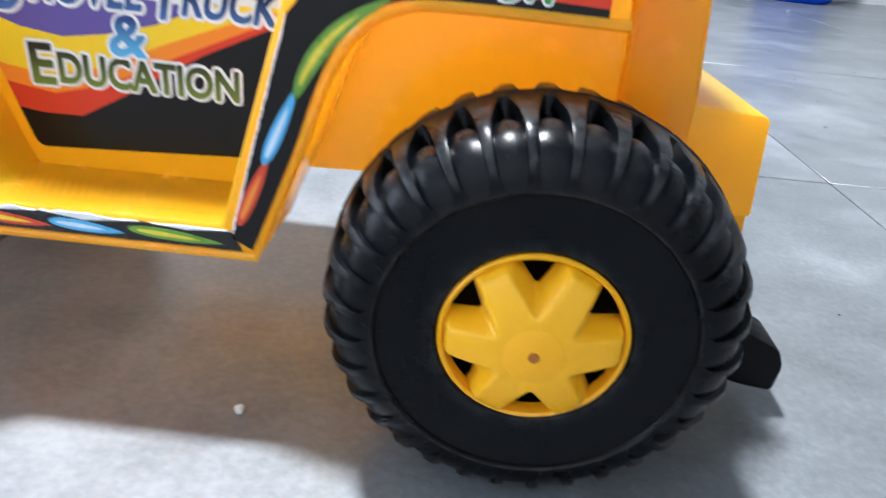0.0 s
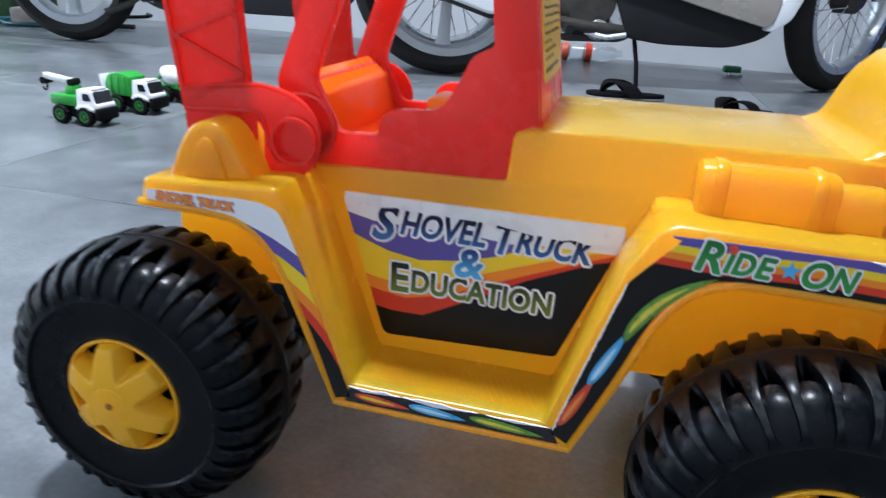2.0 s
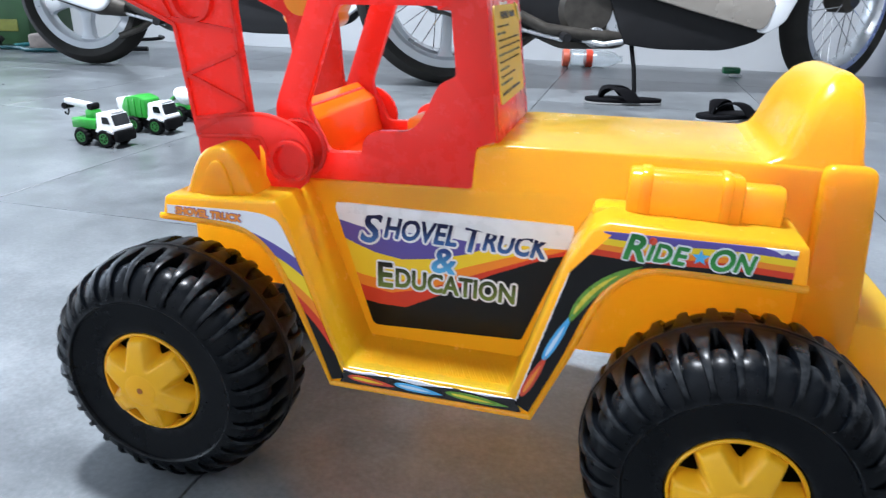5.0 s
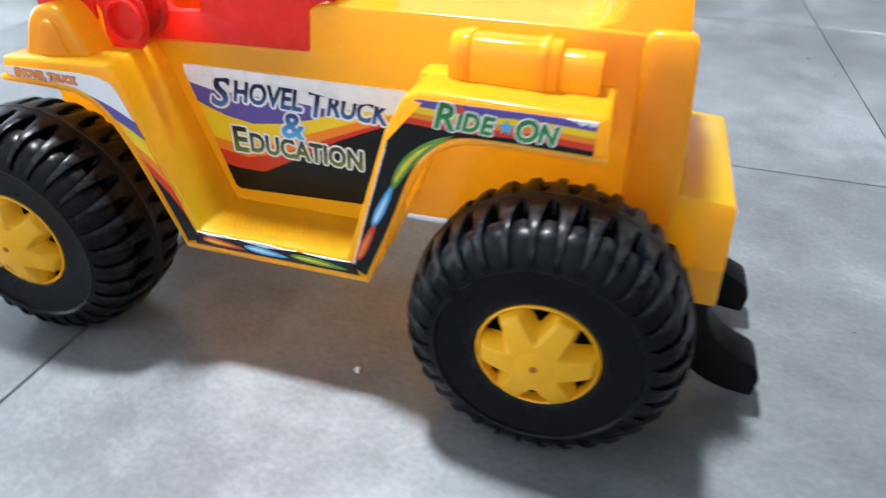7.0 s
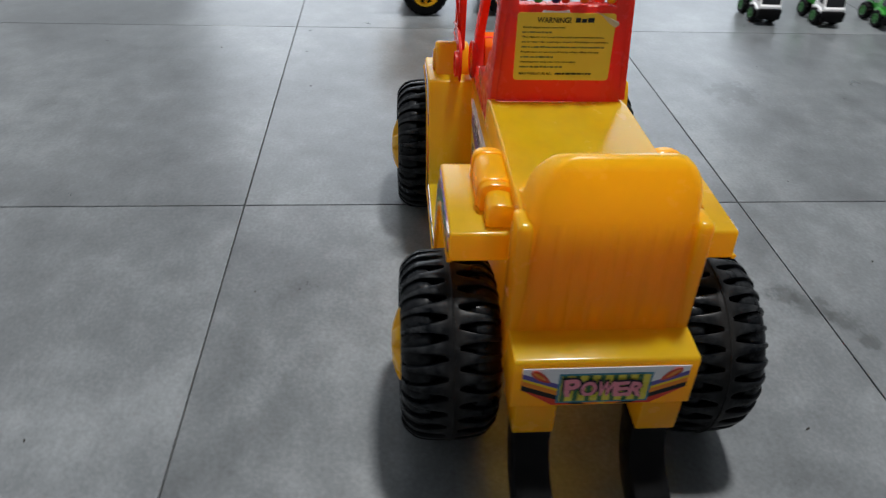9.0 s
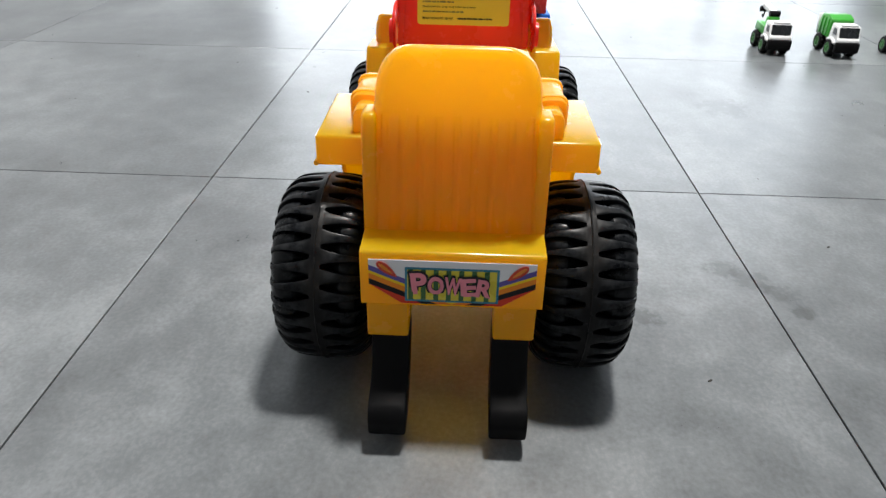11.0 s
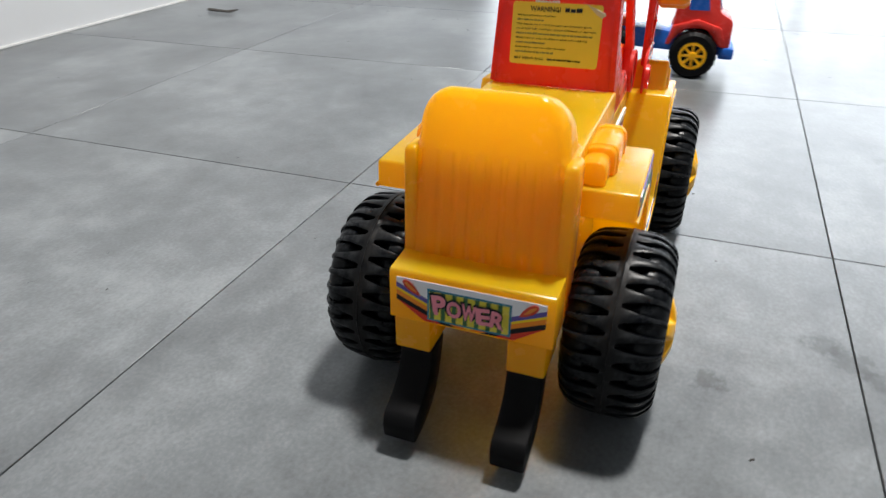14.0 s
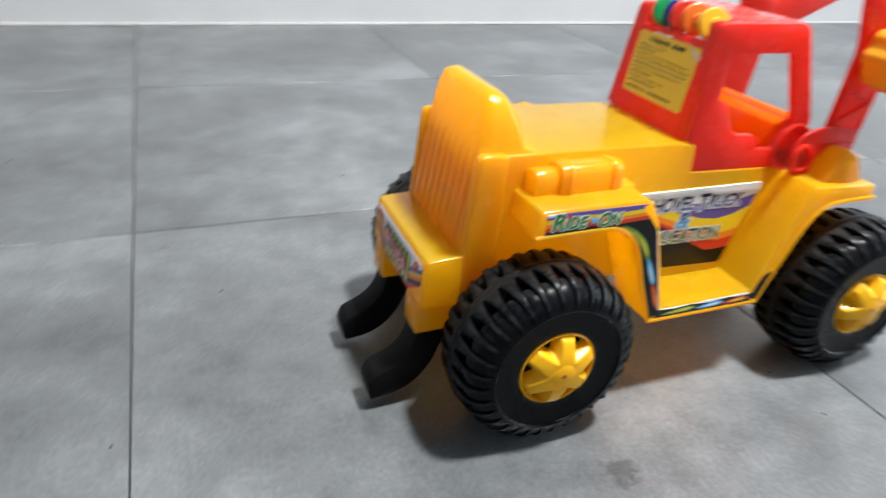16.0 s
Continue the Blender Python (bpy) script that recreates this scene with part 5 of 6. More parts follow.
# ---- motorbikes ----
M_BLACK = plain("bike_black_plastic", (0.010, 0.010, 0.011), 0.45, 0, 0.25, 25, 0.0, 0.08, 0.3)
M_RUBBER = plain("bike_tyre_rubber", (0.022, 0.021, 0.019), 0.85, 0, 0.3, 90, 0.001, 0.08, 0.25)
M_WHITE = plain("bike_white_paint", (0.76, 0.78, 0.80), 0.2, 0, 0.04, 10)
M_SILVER = plain("bike_champagne_paint", (0.42, 0.38, 0.33), 0.25, 0.35, 0.06, 12)
M_ALLOY = plain("bike_alloy", (0.62, 0.64, 0.66), 0.3, 0.7, 0.1, 20)
M_ENGINE = plain("bike_engine_metal", (0.060, 0.054, 0.046), 0.5, 0.5, 0.4, 45, 0.002)
M_GREY = plain("bike_grey_panel", (0.40, 0.43, 0.46), 0.35, 0, 0.06, 12)
M_RIM = plain("bike_pale_alloy", (0.50, 0.52, 0.54), 0.35, 0.3, 0.08, 20)
M_CHROME = plain("bike_chrome", (0.70, 0.70, 0.70), 0.12, 1.0, 0.05, 20)


def bike_wheel(parent, x, r, w, spoked, rim_mat, steer=0.0, shift=0.0):
    tyre_p = [(r - 0.058, -w * 0.30), (r - 0.046, -w * 0.44), (r - 0.030, -w * 0.50), (r - 0.012, -w * 0.38), (r - 0.003, -w * 0.18), (r, 0.0), (r - 0.003, w * 0.18), (r - 0.012, w * 0.38), (r - 0.030, w * 0.50), (r - 0.046, w * 0.44), (r - 0.058, w * 0.30)]
    wheel = part("wheel", moved(lathe(tyre_p, 64, closed=True), Matrix.Translation((x, 0, r))), M_RUBBER, parent)
    rim = [(r - 0.054, -w * 0.36), (r - 0.076, -w * 0.36), (r - 0.086, -w * 0.15), (r - 0.086, w * 0.15), (r - 0.076, w * 0.36), (r - 0.054, w * 0.36)]
    part("rim", moved(lathe(rim, 64, closed=True), Matrix.Translation((x, 0, r))), rim_mat, wheel)
    part("hub", moved(lathe([(0.0, -0.045), (0.030, -0.045), (0.046, -0.030), (0.046, 0.030), (0.030, 0.045), (0.0, 0.045)], 28), Matrix.Translation((x, 0, r))), M_ALLOY if not spoked else M_ENGINE, wheel)
    if spoked:
        for k in range(28):
            a = 2 * math.pi * k / 28
            b = a + (0.45 if k % 2 else -0.45)
            s = 0.028 if k % 4 < 2 else -0.028
            part("spoke", rod((x + 0.042 * math.cos(b), s, r + 0.042 * math.sin(b)), (x + (r - 0.084) * math.cos(a), 0, r + (r - 0.084) * math.sin(a)), 0.0018, 6), M_CHROME, wheel)
    else:
        for k in range(5):
            m = Matrix.Translation((x, 0, r)) @ Matrix.Rotation(2 * math.pi * k / 5 + 0.35, 4, "Y")
            bm = plate([smooth_loop([(0.030, -0.028), (0.080, -0.015), (r - 0.100, -0.018), (r - 0.074, -0.036), (r - 0.074, 0.036), (r - 0.100, 0.018), (0.080, 0.015), (0.030, 0.028)], .008)], -0.016, 0.016, "y", 0.004)
            part("spoke", moved(bm, m), rim_mat, wheel)
    wheel.matrix_basis = Matrix.Translation((x, shift, 0)) @ Matrix.Rotation(radians(steer), 4, "Z") @ Matrix.Translation((-x, 0, 0))


def motorbike(name, label, m, panel, steer=0.0, front_spoked=True, rear_r=0.285, front_shift=0.0):
    b = thing(name, label, "motorbike", m, "parked motorbikes")
    r = 0.285
    bike_wheel(b, 0.0, rear_r, 0.090, False, M_RIM)
    bike_wheel(b, 1.260, r, 0.088, front_spoked, M_ALLOY, steer, front_shift)
    part("swing_arm", plate([smooth_loop([(-0.04, 0.255), (0.40, 0.245), (0.42, 0.300), (0.00, 0.315), (-0.04, 0.300)], .02)], -0.085, -0.060, "y", 0.006), M_BLACK, b)
    part("swing_arm", plate([smooth_loop([(-0.04, 0.265), (0.40, 0.250), (0.42, 0.290), (-0.03, 0.305)], .015)], 0.060, 0.085, "y", 0.006), M_BLACK, b)
    # pale heat shield over the silencer: a long rounded plate with a dark bolt hole
    ax, az, bx, bz, hw = -0.300, 0.365, 0.115, 0.240, 0.054
    ang = math.atan2(bz - az, bx - ax)
    cap = [(bx + hw * math.cos(ang + radians(k)), bz + hw * math.sin(ang + radians(k))) for k in range(-90, 91, 15)] + [(ax + hw * math.cos(ang + radians(k)), az + hw * math.sin(ang + radians(k))) for k in range(90, 271, 30)]
    part("heat_shield", plate([cap], -0.165, -0.138, "y", 0.010, 3), M_WHITE, b, "white rounded heat shield")
    part("shield_bolt", moved(lathe([(0.0, 0.0), (0.011, 0.0), (0.011, -0.004), (0.0, -0.004)], 16), Matrix.Translation((0.050, -0.1645, 0.275))), M_BLACK, b)
    part("silencer", tube([(0.200, -0.115, 0.195), (0.120, -0.118, 0.215), (-0.260, -0.120, 0.335)], [0.026, 0.044, 0.046], 16), M_ENGINE, b, "dark silencer")
    part("chain_case", plate([smooth_loop([(-0.070, 0.215), (0.330, 0.180), (0.350, 0.235), (0.330, 0.275), (-0.060, 0.290)], .03)], -0.062, -0.048, "y", 0.004), M_ENGINE, b)
    part("brake_rod", rod((-0.010, -0.100, 0.225), (0.330, -0.125, 0.150), 0.006, 10), M_ALLOY, b)
    part("brake_arm", rod((-0.010, -0.100, 0.225), (0.000, -0.095, 0.285), 0.009, 10), M_ALLOY, b)
    part("foot_peg", rod((0.330, -0.075, 0.165), (0.330, -0.195, 0.160), 0.012, 12), M_BLACK, b)
    part("centre_stand", tube([(0.300, -0.060, 0.190), (0.215, -0.070, 0.130), (0.150, -0.090, 0.105)], 0.011, 10), M_ENGINE, b)
    part("axle_nut", moved(lathe([(0.0, 0.0), (0.020, 0.0), (0.024, 0.010), (0.024, 0.030), (0.0, 0.030)], 6), Matrix.Translation((0.0, -0.118, rear_r))), M_ALLOY, b)
    part("crankcase", plate([smooth_loop([(0.230, 0.170), (0.330, 0.120), (0.520, 0.125), (0.580, 0.180), (0.570, 0.330), (0.400, 0.370), (0.240, 0.320)], .03)], -0.090, 0.095, "y", 0.012), M_ENGINE, b)
    part("clutch_cover", moved(lathe([(0.0, 0.0), (0.070, 0.0), (0.085, 0.012), (0.085, 0.030), (0.0, 0.030)], 36), Matrix.Translation((0.400, -0.118, 0.235))), M_ENGINE, b)
    part("generator_cover", moved(lathe([(0.0, 0.0), (0.040, 0.0), (0.052, 0.010), (0.052, 0.030), (0.0, 0.030)], 30), Matrix.Translation((0.500, -0.116, 0.205))), M_ALLOY, b)
    part("cylinder", moved(box(-0.07, 0.07, -0.05, 0.05, -0.055, 0.055, 0.01), pose(0.640, 0, 0.270, 0, 12, 0)), M_ENGINE, b)
    for k in range(6):
        part("cooling_fin", moved(box(-0.003, 0.003, -0.066, 0.066, -0.068, 0.068, 0.001, 1), pose(0.590 + 0.018 * k, 0, 0.275 - 0.004 * k, 0, 12, 0)), M_ENGINE, b)
    part("exhaust_pipe", tube([(0.680, -0.04, 0.215), (0.640, -0.07, 0.175), (0.560, -0.10, 0.160), (0.400, -0.118, 0.165), (0.280, -0.118, 0.180), (0.200, -0.116, 0.215)], 0.017, 12), M_ENGINE, b)
    part("kick_stand", tube([(0.545, -0.090, 0.150), (0.555, -0.120, 0.070), (0.558, -0.140, 0.004)], 0.0065, 10), BLACK, b)
    belly = smooth_loop([(0.440, 0.310), (0.515, 0.140), (0.620, 0.128), (0.820, 0.128), (0.925, 0.160), (0.960, 0.215), (0.780, 0.255)], [.02, .02, .03, .04, .04, .02, .02])
    low = smooth_loop([(0.360, 0.350), (0.440, 0.305), (0.700, 0.238), (0.905, 0.190), (0.925, 0.205), (0.938, 0.270), (0.700, 0.300), (0.480, 0.368)], [.02, .02, 0, .01, .01, .008, 0, .02])
    edge = smooth_loop([(0.903, 0.184), (0.930, 0.180), (0.978, 0.215), (1.012, 0.300), (1.062, 0.460), (1.105, 0.640), (1.045, 0.640), (1.003, 0.460), (0.967, 0.315), (0.941, 0.268)], .012)
    leg = smooth_loop([(0.825, 0.345), (0.975, 0.375), (1.000, 0.460), (1.040, 0.640), (0.870, 0.640)], [.02, .03, 0, .02, .02])
    gap = smooth_loop([(0.740, 0.345), (0.790, 0.292), (0.938, 0.275), (0.972, 0.350), (0.930, 0.350), (0.800, 0.350)], .008)
    grey = smooth_loop([(0.500, 0.385), (0.740, 0.312), (0.822, 0.330), (0.862, 0.640), (0.560, 0.640)], .01)
    for s in (-1, 1):
        part("belly_panel", plate([belly], s * 0.085, s * 0.125, "y", 0.012, 3), M_BLACK, b, "black lower fairing")
        part("lower_fairing", plate([low], s * 0.095, s * 0.150, "y", 0.014, 3), panel, b)
        part("edge_panel", plate([edge], s * 0.098, s * 0.146, "y", 0.010, 3), M_WHITE, b, "white curved edge panel")
        part("leg_shield", plate([leg], s * 0.100, s * 0.140, "y", 0.014, 3), M_WHITE, b, "white leg shield")
        part("shield_gap", plate([gap], s * 0.098, s * 0.132, "y", 0.006, 2), M_BLACK, b, "black trim under the leg shield")
        part("side_panel", plate([grey], s * 0.096, s * 0.124, "y", 0.010, 2), M_GREY, b, "pale grey side panel")
    part("panel_badge", moved(box(-0.036, 0.036, -0.0012, 0.0012, -0.0045, 0.0045, 0.001, 1), pose(0.560, -0.1505, 0.318, 0, 15, 0)), M_ENGINE, b, "small dark badge")
    part("case_bolt", moved(lathe([(0.0, 0.0), (0.026, 0.0), (0.032, 0.008), (0.032, 0.020), (0.0, 0.020)], 20), Matrix.Translation((0.430, -0.120, 0.160))), M_ALLOY, b)
    part("gear_lever", tube([(0.395, -0.110, 0.150), (0.450, -0.135, 0.140), (0.505, -0.140, 0.150)], 0.008, 10), M_ALLOY, b)
    part("foot_board", box(0.40, 0.80, -0.10, 0.10, 0.33, 0.38, 0.015), M_BLACK, b)
    turn = Matrix.Translation((1.280, front_shift, 0)) @ Matrix.Rotation(radians(steer), 4, "Z") @ Matrix.Translation((-1.280, 0, 0))
    for s in (-1, 1):
        part("fork_leg", moved(rod((1.280, s * 0.075, r), (1.110, s * 0.080, 0.760), 0.020, 16), turn), M_CHROME, b)
    fend = [(1.280 + (r + 0.02) * math.cos(a), r + (r + 0.02) * math.sin(a)) for a in [radians(v) for v in range(25, 156, 10)]]
    inner = [(1.280 + (r + 0.012) * math.cos(a), r + (r + 0.012) * math.sin(a)) for a in [radians(v) for v in range(155, 24, -10)]]
    part("front_fender", moved(plate([fend + inner], -0.052, 0.052, "y", 0.002), turn), M_WHITE, b)
    part("engine_shroud", plate([smooth_loop([(0.150, 0.330), (0.240, 0.150), (0.480, 0.135), (0.580, 0.170), (0.560, 0.420), (0.480, 0.640), (0.140, 0.640)], .03)], -0.105, 0.105, "y", 0.015), M_BLACK, b)
    part("seat_body", plate([smooth_loop([(-0.25, 0.60), (0.40, 0.42), (0.62, 0.50), (0.60, 0.74), (-0.25, 0.78)], .05)], -0.12, 0.12, "y", 0.03, 3), M_BLACK, b)
    return b


def bike_pose(a, b):
    return Matrix.Translation((a[0], a[1], 0)) @ Matrix.Rotation(math.atan2(b[1] - a[1], b[0] - a[0]), 4, "Z")


motorbike("motorbike", "parked motorbike with champagne fairing and black belly panel", bike_pose((-0.62, 1.700), (0.56, 2.07)), M_SILVER, 30, front_shift=0.07)
motorbike("motorbike", "parked white motorbike with dusty tyres and dark engine", bike_pose((-1.925, 1.690), (-0.74, 1.945)), M_BLACK, 20, rear_r=0.225)

# ---- small things on the floor ----
FLIP = plain("black_foam_sole", (0.004, 0.004, 0.005), 0.7, 0, 0.3, 120, 0.001, 0.08, 0.08)
FLIP_EDGE = plain("grey_sole_edge", (0.22, 0.22, 0.22), 0.7, 0, 0.15, 60)


def flip_flop(m, label):
    t = thing("flip_flop", label, "flip-flop", m, "pair of flip-flops")
    out = []
    for i in range(36):
        a = 2 * math.pi * i / 36
        x = 0.106 * math.cos(a)
        out.append((x, (0.040 + 0.010 * x / 0.106 + 0.004 * math.cos(2 * a)) * math.sin(a)))
    part("sole", plate([out], 0.0, 0.006, "z", 0.002), FLIP_EDGE, t, "grey sole edge")
    part("footbed", plate([[(x * 0.99, y * 0.985) for x, y in out]], 0.006, 0.016, "z", 0.003), FLIP, t)
    # broad soft strap in two halves that meet at the toe post
    for s in (-1, 1):
        line = spline([(0.064, s * 0.003, 0.014), (0.056, s * 0.010, 0.030), (0.036, s * 0.022, 0.044), (0.006, s * 0.036, 0.040), (-0.022, s * 0.044, 0.012)], 4)
        wide = spline([(0.005, 0.0), (0.010, 0.0), (0.018, 0.0), (0.023, 0.0), (0.021, 0.0)], 4)
        bm = bmesh.new()
        rows = []
        for (x, y, z), (w, _) in zip(line, wide):
            rows.append([bm.verts.new((x + u * w, y + s * u * w * 0.25, z + v)) for u, v in ((-1, -0.001), (-0.6, 0.002), (0.6, 0.002), (1, -0.001), (0.6, -0.003), (-0.6, -0.003))])
        for a, b in zip(rows, rows[1:]):
            for k in range(6):
                bm.faces.new((a[k], a[(k + 1) % 6], b[(k + 1) % 6], b[k]))
        bm.faces.new(rows[0])
        bm.faces.new(rows[-1])
        part("strap", finish(bm, 70), FLIP, t)
    part("toe_post", rod((0.066, 0, 0.014), (0.060, 0, 0.031), 0.004, 10), FLIP, t)
    return t


flip_flop(pose(-0.075, 1.530, 0, 0, 0, 193), "black flip-flop with a grey sole edge on the tiles")
flip_flop(pose(0.190, 1.385, 0, 0, 0, 216), "black flip-flop with a grey sole edge on the tiles")

CLEAR = bpy.data.materials.new("clear_bottle_plastic")
CLEAR.use_nodes = True
cp = CLEAR.node_tree.nodes["Principled BSDF"]
cp.inputs["Base Color"].default_value, cp.inputs["Roughness"].default_value, cp.inputs["Transmission Weight"].default_value, cp.inputs["IOR"].default_value = (0.86, 0.92, 0.95, 1), 0.12, 0.75, 1.35
bottle = thing("plastic_bottle", "crumpled clear plastic bottle with an orange-red cap lying down", "bottle", pose(-0.30, 2.42, 0.034, 0, 0, 12))
prof = [(0.0, -0.005), (0.028, 0.0), (0.033, 0.010), (0.031, 0.045), (0.034, 0.050), (0.031, 0.090), (0.034, 0.095), (0.033, 0.140), (0.024, 0.175), (0.013, 0.190), (0.013, 0.205), (0.0, 0.205)]
part("bottle_body", lathe(prof, 20, "x"), CLEAR, bottle)
part("label_band", lathe([(0.0335, 0.060), (0.0347, 0.060), (0.0347, 0.085), (0.0335, 0.085)], 20, "x", True), PRINT_RED, bottle)
part("cap", lathe([(0.0, -0.030), (0.032, -0.030), (0.034, -0.024), (0.034, -0.006), (0.0, -0.006)], 20, "x"), plain("orange_red_cap", (0.60, 0.12, 0.06), 0.4), bottle)
scrap = thing("plastic_scrap", "small crumpled green and white plastic wrapper", "wrapper", pose(0.30, 2.36, 0.0, 0, 0, 8))
part("wrapper_top", box(-0.032, 0.030, -0.016, 0.016, 0.010, 0.034, 0.006), plain("wrapper_green", (0.02, 0.16, 0.06), 0.35), scrap)
part("wrapper_base", box(-0.010, 0.036, -0.018, 0.018, 0.0, 0.012, 0.004), TOY_WHITE, scrap)

# blue water jug by the wall
JUG = blown_plastic("blue_jug_plastic", (0.010, 0.10, 0.50), (0.02, 0.20, 0.80), 0.12, 0.45)
jug = thing("water_jug", "translucent blue plastic water jug standing by the wall", "water jug", Matrix.Translation((1.095, 2.475, 0)))
prof = [(0.0, 0.012), (0.095, 0.012), (0.108, 0.0), (0.124, 0.006), (0.134, 0.022), (0.138, 0.048), (0.136, 0.066), (0.127, 0.080), (0.127, 0.092), (0.133, 0.104), (0.134, 0.160), (0.128, 0.172), (0.128, 0.182), (0.134, 0.194), (0.134, 0.250),
        (0.128, 0.262), (0.128, 0.272), (0.134, 0.284), (0.134, 0.330), (0.120, 0.372), (0.080, 0.412), (0.036, 0.432), (0.028, 0.440), (0.028, 0.486), (0.0, 0.486)]
bm = lathe(prof, 48, "z")
for v in bm.verts:
    a = math.atan2(v.co.y, v.co.x)
    if v.co.z < 0.075:
        k = 1 + 0.028 * math.cos(10 * a)
        v.co.x, v.co.y = v.co.x * k, v.co.y * k
part("jug_body", finish(bm, 50), JUG, jug)
part("jug_cap", lathe([(0.0, 0.500), (0.028, 0.500), (0.032, 0.495), (0.032, 0.462), (0.029, 0.462), (0.029, 0.487), (0.0, 0.487)], 28, "z"), PRINT_WHITE, jug, "white snap cap")

# green crate and cables in the corner
crate = thing("crate", "dark green printed box with a lime stripe", "box", pose(-2.93, 2.24, 0, 0, 0, 14))
part("crate_body", box(-0.26, 0.26, -0.18, 0.18, 0.0, 0.29, 0.008), plain("crate_green", (0.010, 0.040, 0.010), 0.6, 0, 0.5, 12), crate)
part("lime_band", box(-0.264, 0.264, -0.184, 0.184, 0.29, 0.36, 0.008), plain("crate_lime", (0.22, 0.60, 0.02), 0.45), crate)
for z, h, w, col in ((0.06, 0.05, 0.46, (0.10, 0.11, 0.012)), (0.150, 0.030, 0.20, (0.25, 0.36, 0.42)), (0.215, 0.040, 0.34, (0.02, 0.12, 0.02))):
    part("print_bar", box(-0.02 - w / 2, -0.02 + w / 2, -0.1835, -0.1795, z, z + h, 0.001, 1), plain("crate_print", col, 0.5, 0, 0.4, 30), crate)
bm = bmesh.new()
bmesh.ops.create_icosphere(bm, subdivisions=4, radius=1)
for v in bm.verts:
    v.co *= 1 + noise.noise(v.co * 2.1) * 0.20 + noise.noise(v.co * 6.5) * 0.07
    v.co.z = max(v.co.z, -0.55)
moved(bm, Matrix.Translation((-2.74, 1.96, 0.026)) @ Matrix.Diagonal((0.10, 0.07, 0.047, 1)))
tagged(part("plastic_bag", finish(bm, 60), plain("black_bag_film", (0.006, 0.006, 0.007), 0.5, 0, 0.3, 30, 0.0, 0.08, 0.15)), "slumped black plastic bag beside the printed box", "bag")
cable = tube([(-2.62 + 0.045 * k + 0.03 * math.sin(k * 1.7), 2.02 + 0.05 * math.sin(k * 0.9), 0.010 + 0.008 * (k % 2)) for k in range(14)], 0.009, 8)
tagged(part("hose", cable, plain("teal_hose", (0.02, 0.16, 0.17), 0.4)), "teal rubber hose lying along the floor", "hose")
cable = tube([(-2.50, 2.12, 0.55), (-2.52, 2.11, 0.30), (-2.47, 2.10, 0.12), (-2.36, 2.08, 0.03), (-2.20, 2.10, 0.012), (-2.05, 2.14, 0.012)], 0.010, 8)
tagged(part("cable", cable, M_BLACK), "black cable hanging down to the floor", "cable")
cable = tube([(-2.33 + 0.10 * math.cos(k * 0.55) + 0.012 * k, 2.10 + 0.055 * math.sin(k * 0.55), 0.010 + 0.0022 * k) for k in range(26)], 0.007, 8)
tagged(part("cable", cable, M_BLACK), "black cable in loose coils on the floor", "cable")
cable = tube([(-2.60 + 0.04 * k, 1.93 + 0.03 * math.sin(k * 1.1), 0.009) for k in range(16)], 0.008, 8)
tagged(part("hose", cable, plain("dark_teal_hose", (0.012, 0.075, 0.085), 0.45)), "dark teal hose trailing along the floor", "hose")
tagged(part("brick", moved(box(-0.06, 0.06, -0.05, 0.05, 0, 0.07, 0.012), pose(-2.40, 1.98, 0, 0, 0, 20)), plain("dusty_block", (0.30, 0.25, 0.22), 0.85, 0, 0.3, 40)), "small dusty concrete block", "block")

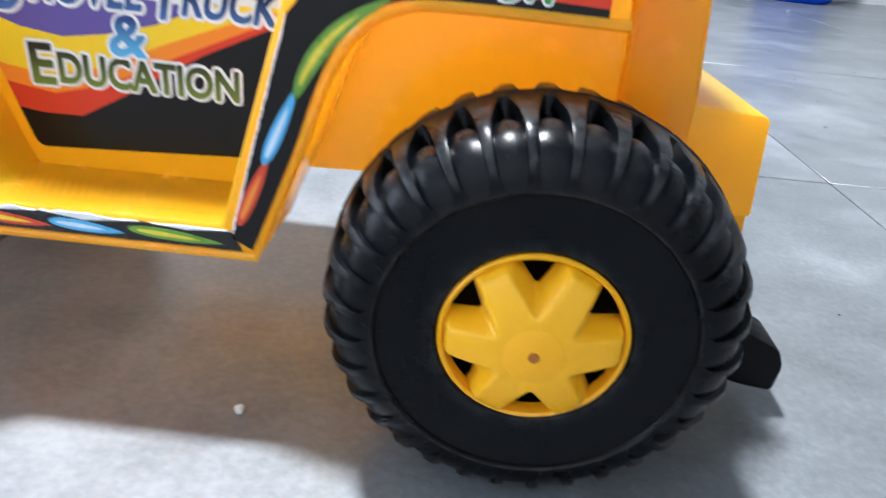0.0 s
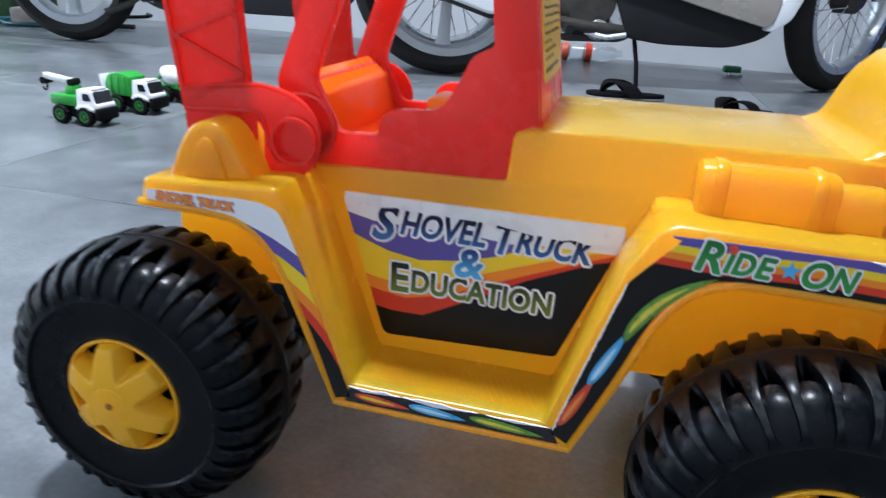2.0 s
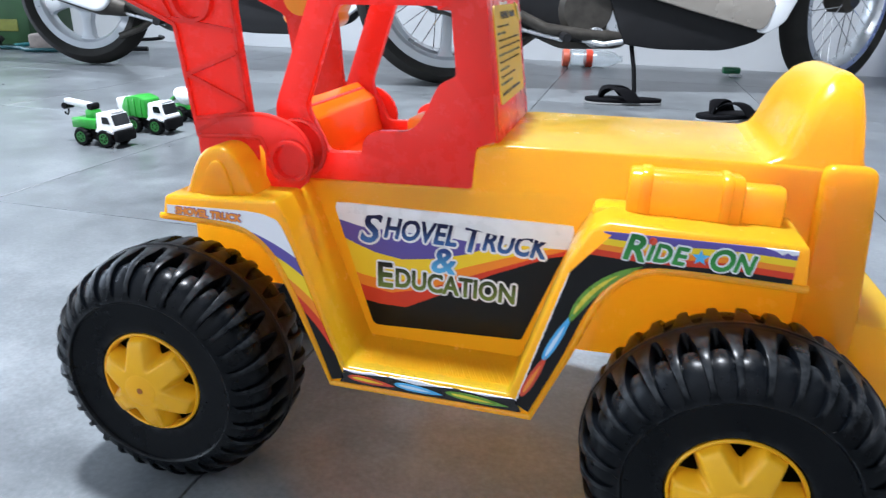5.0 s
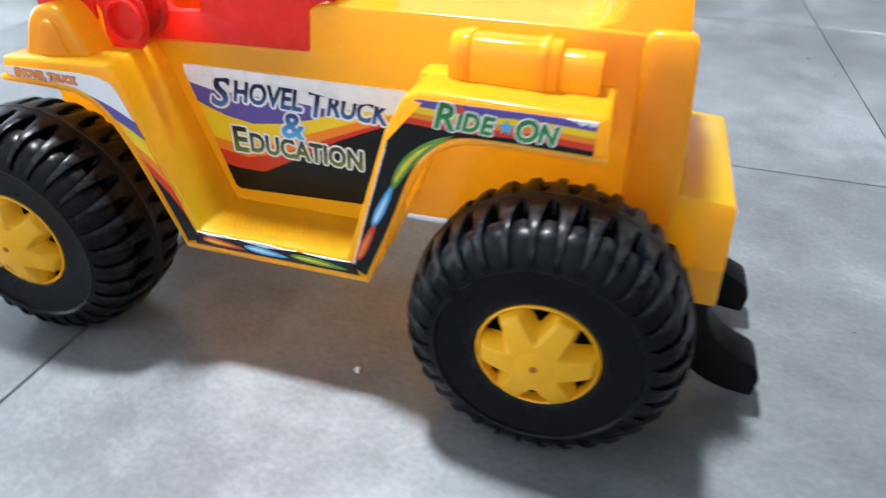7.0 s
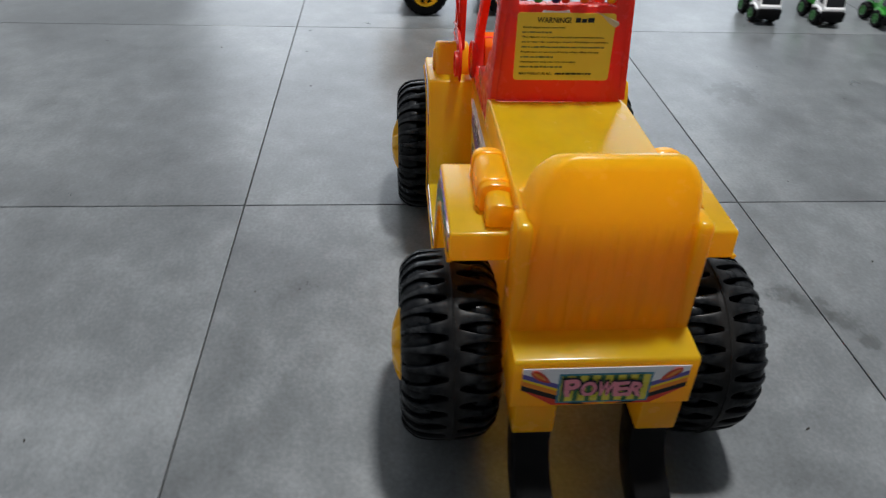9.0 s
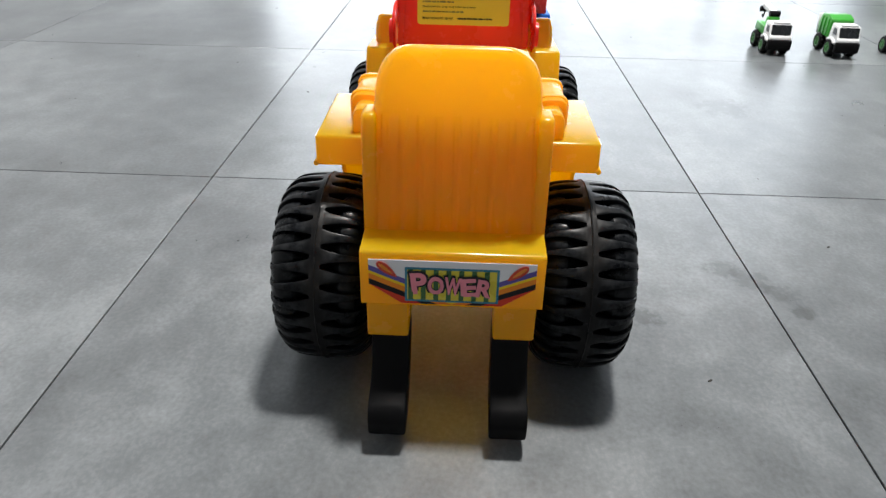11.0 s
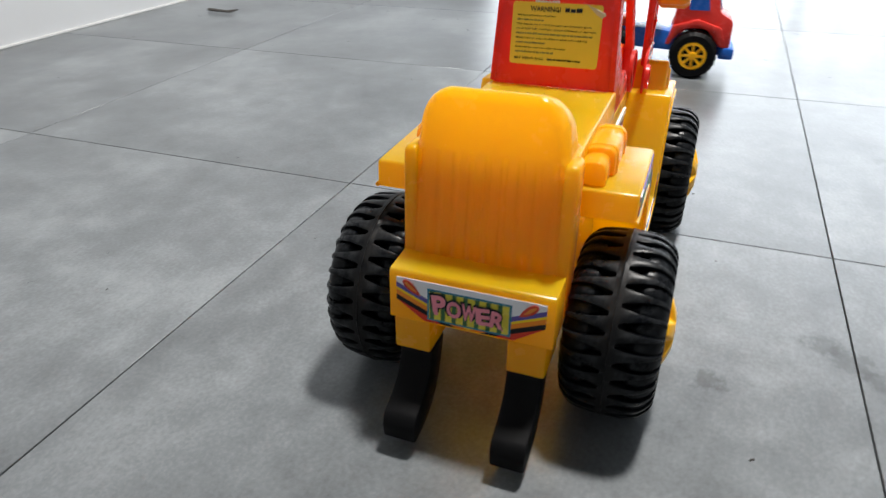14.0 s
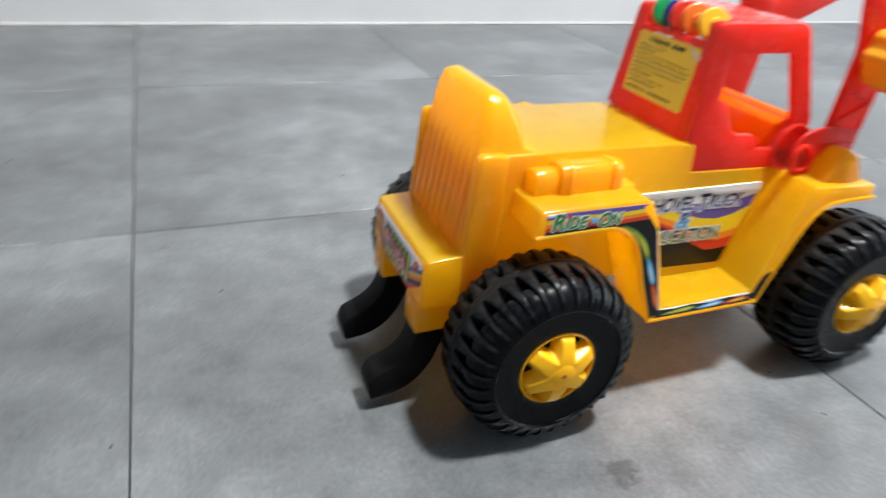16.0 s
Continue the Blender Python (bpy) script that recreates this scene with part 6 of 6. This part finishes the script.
# litter
CRUMB = plain("paper_crumb", (0.72, 0.70, 0.66), 0.8)
DARK_BIT = plain("dry_twig", (0.020, 0.016, 0.012), 0.8)
bm = bmesh.new()
bmesh.ops.create_icosphere(bm, subdivisions=2, radius=0.0021)
for v in bm.verts:
    v.co *= 1 + 0.5 * noise.noise(v.co * 900)
tagged(part("crumb", moved(finish(bm), Matrix.Translation((-0.1115, -0.0955, 0.0016))), CRUMB), "tiny pale crumb on the tiles", "crumb")
tagged(part("twig", tube([(-1.265, -1.265, 0.006), (-1.250, -1.280, 0.008), (-1.245, -1.205, 0.007), (-1.258, -1.180, 0.012)], [0.003, 0.0045, 0.004, 0.002], 8), plain("dry_leaf", (0.07, 0.065, 0.06), 0.8)), "short dark dry twig on the tiles", "twig")
rng = random.Random(11)
bms = []
for k in range(70):
    x, y = rng.uniform(-1.6, 1.0), rng.uniform(-1.3, 1.0)
    s = rng.uniform(0.0005, 0.0013)
    bms.append(moved(box(-s * rng.uniform(1, 2.5), s, -s * 0.6, s * 0.6, 0, s * 0.5), pose(x, y, 0.0001, 0, 0, rng.uniform(0, 180))))
tagged(part("floor_specks", join(*bms), DARK_BIT), "scattered dark dust specks on the tiles", "dust", kind="stuff")


# ---- floor tiles ----
tile_mesh = None
for i in range(math.floor((X0 - GX) / STEP), math.ceil((X1 - GX) / STEP)):
    for j in range(math.floor((Y0 - GY) / STEP), math.ceil((Y1 - GY) / STEP)):
        ax, bx = max(X0, GX + i * STEP) + 0.0008, min(X1, GX + (i + 1) * STEP) - 0.0008
        ay, by = max(Y0, GY + j * STEP) + 0.0008, min(Y1, GY + (j + 1) * STEP) - 0.0008
        if bx - ax < 0.01 or by - ay < 0.01:
            continue
        full = bx - ax > STEP - 0.003 and by - ay > STEP - 0.003
        if full and tile_mesh:
            ob = new("tile", tile_mesh)
            ob.parent = floor
        else:
            w, d = (bx - ax) / 2, (by - ay) / 2
            ob = part("tile", box(-w, w, -d, d, -0.006, 0.0, 0.0004, 1), TILE, floor)
            if full:
                tile_mesh = ob.data
        ob.matrix_basis = Matrix.Translation(((ax + bx) / 2, (ay + by) / 2, 0))
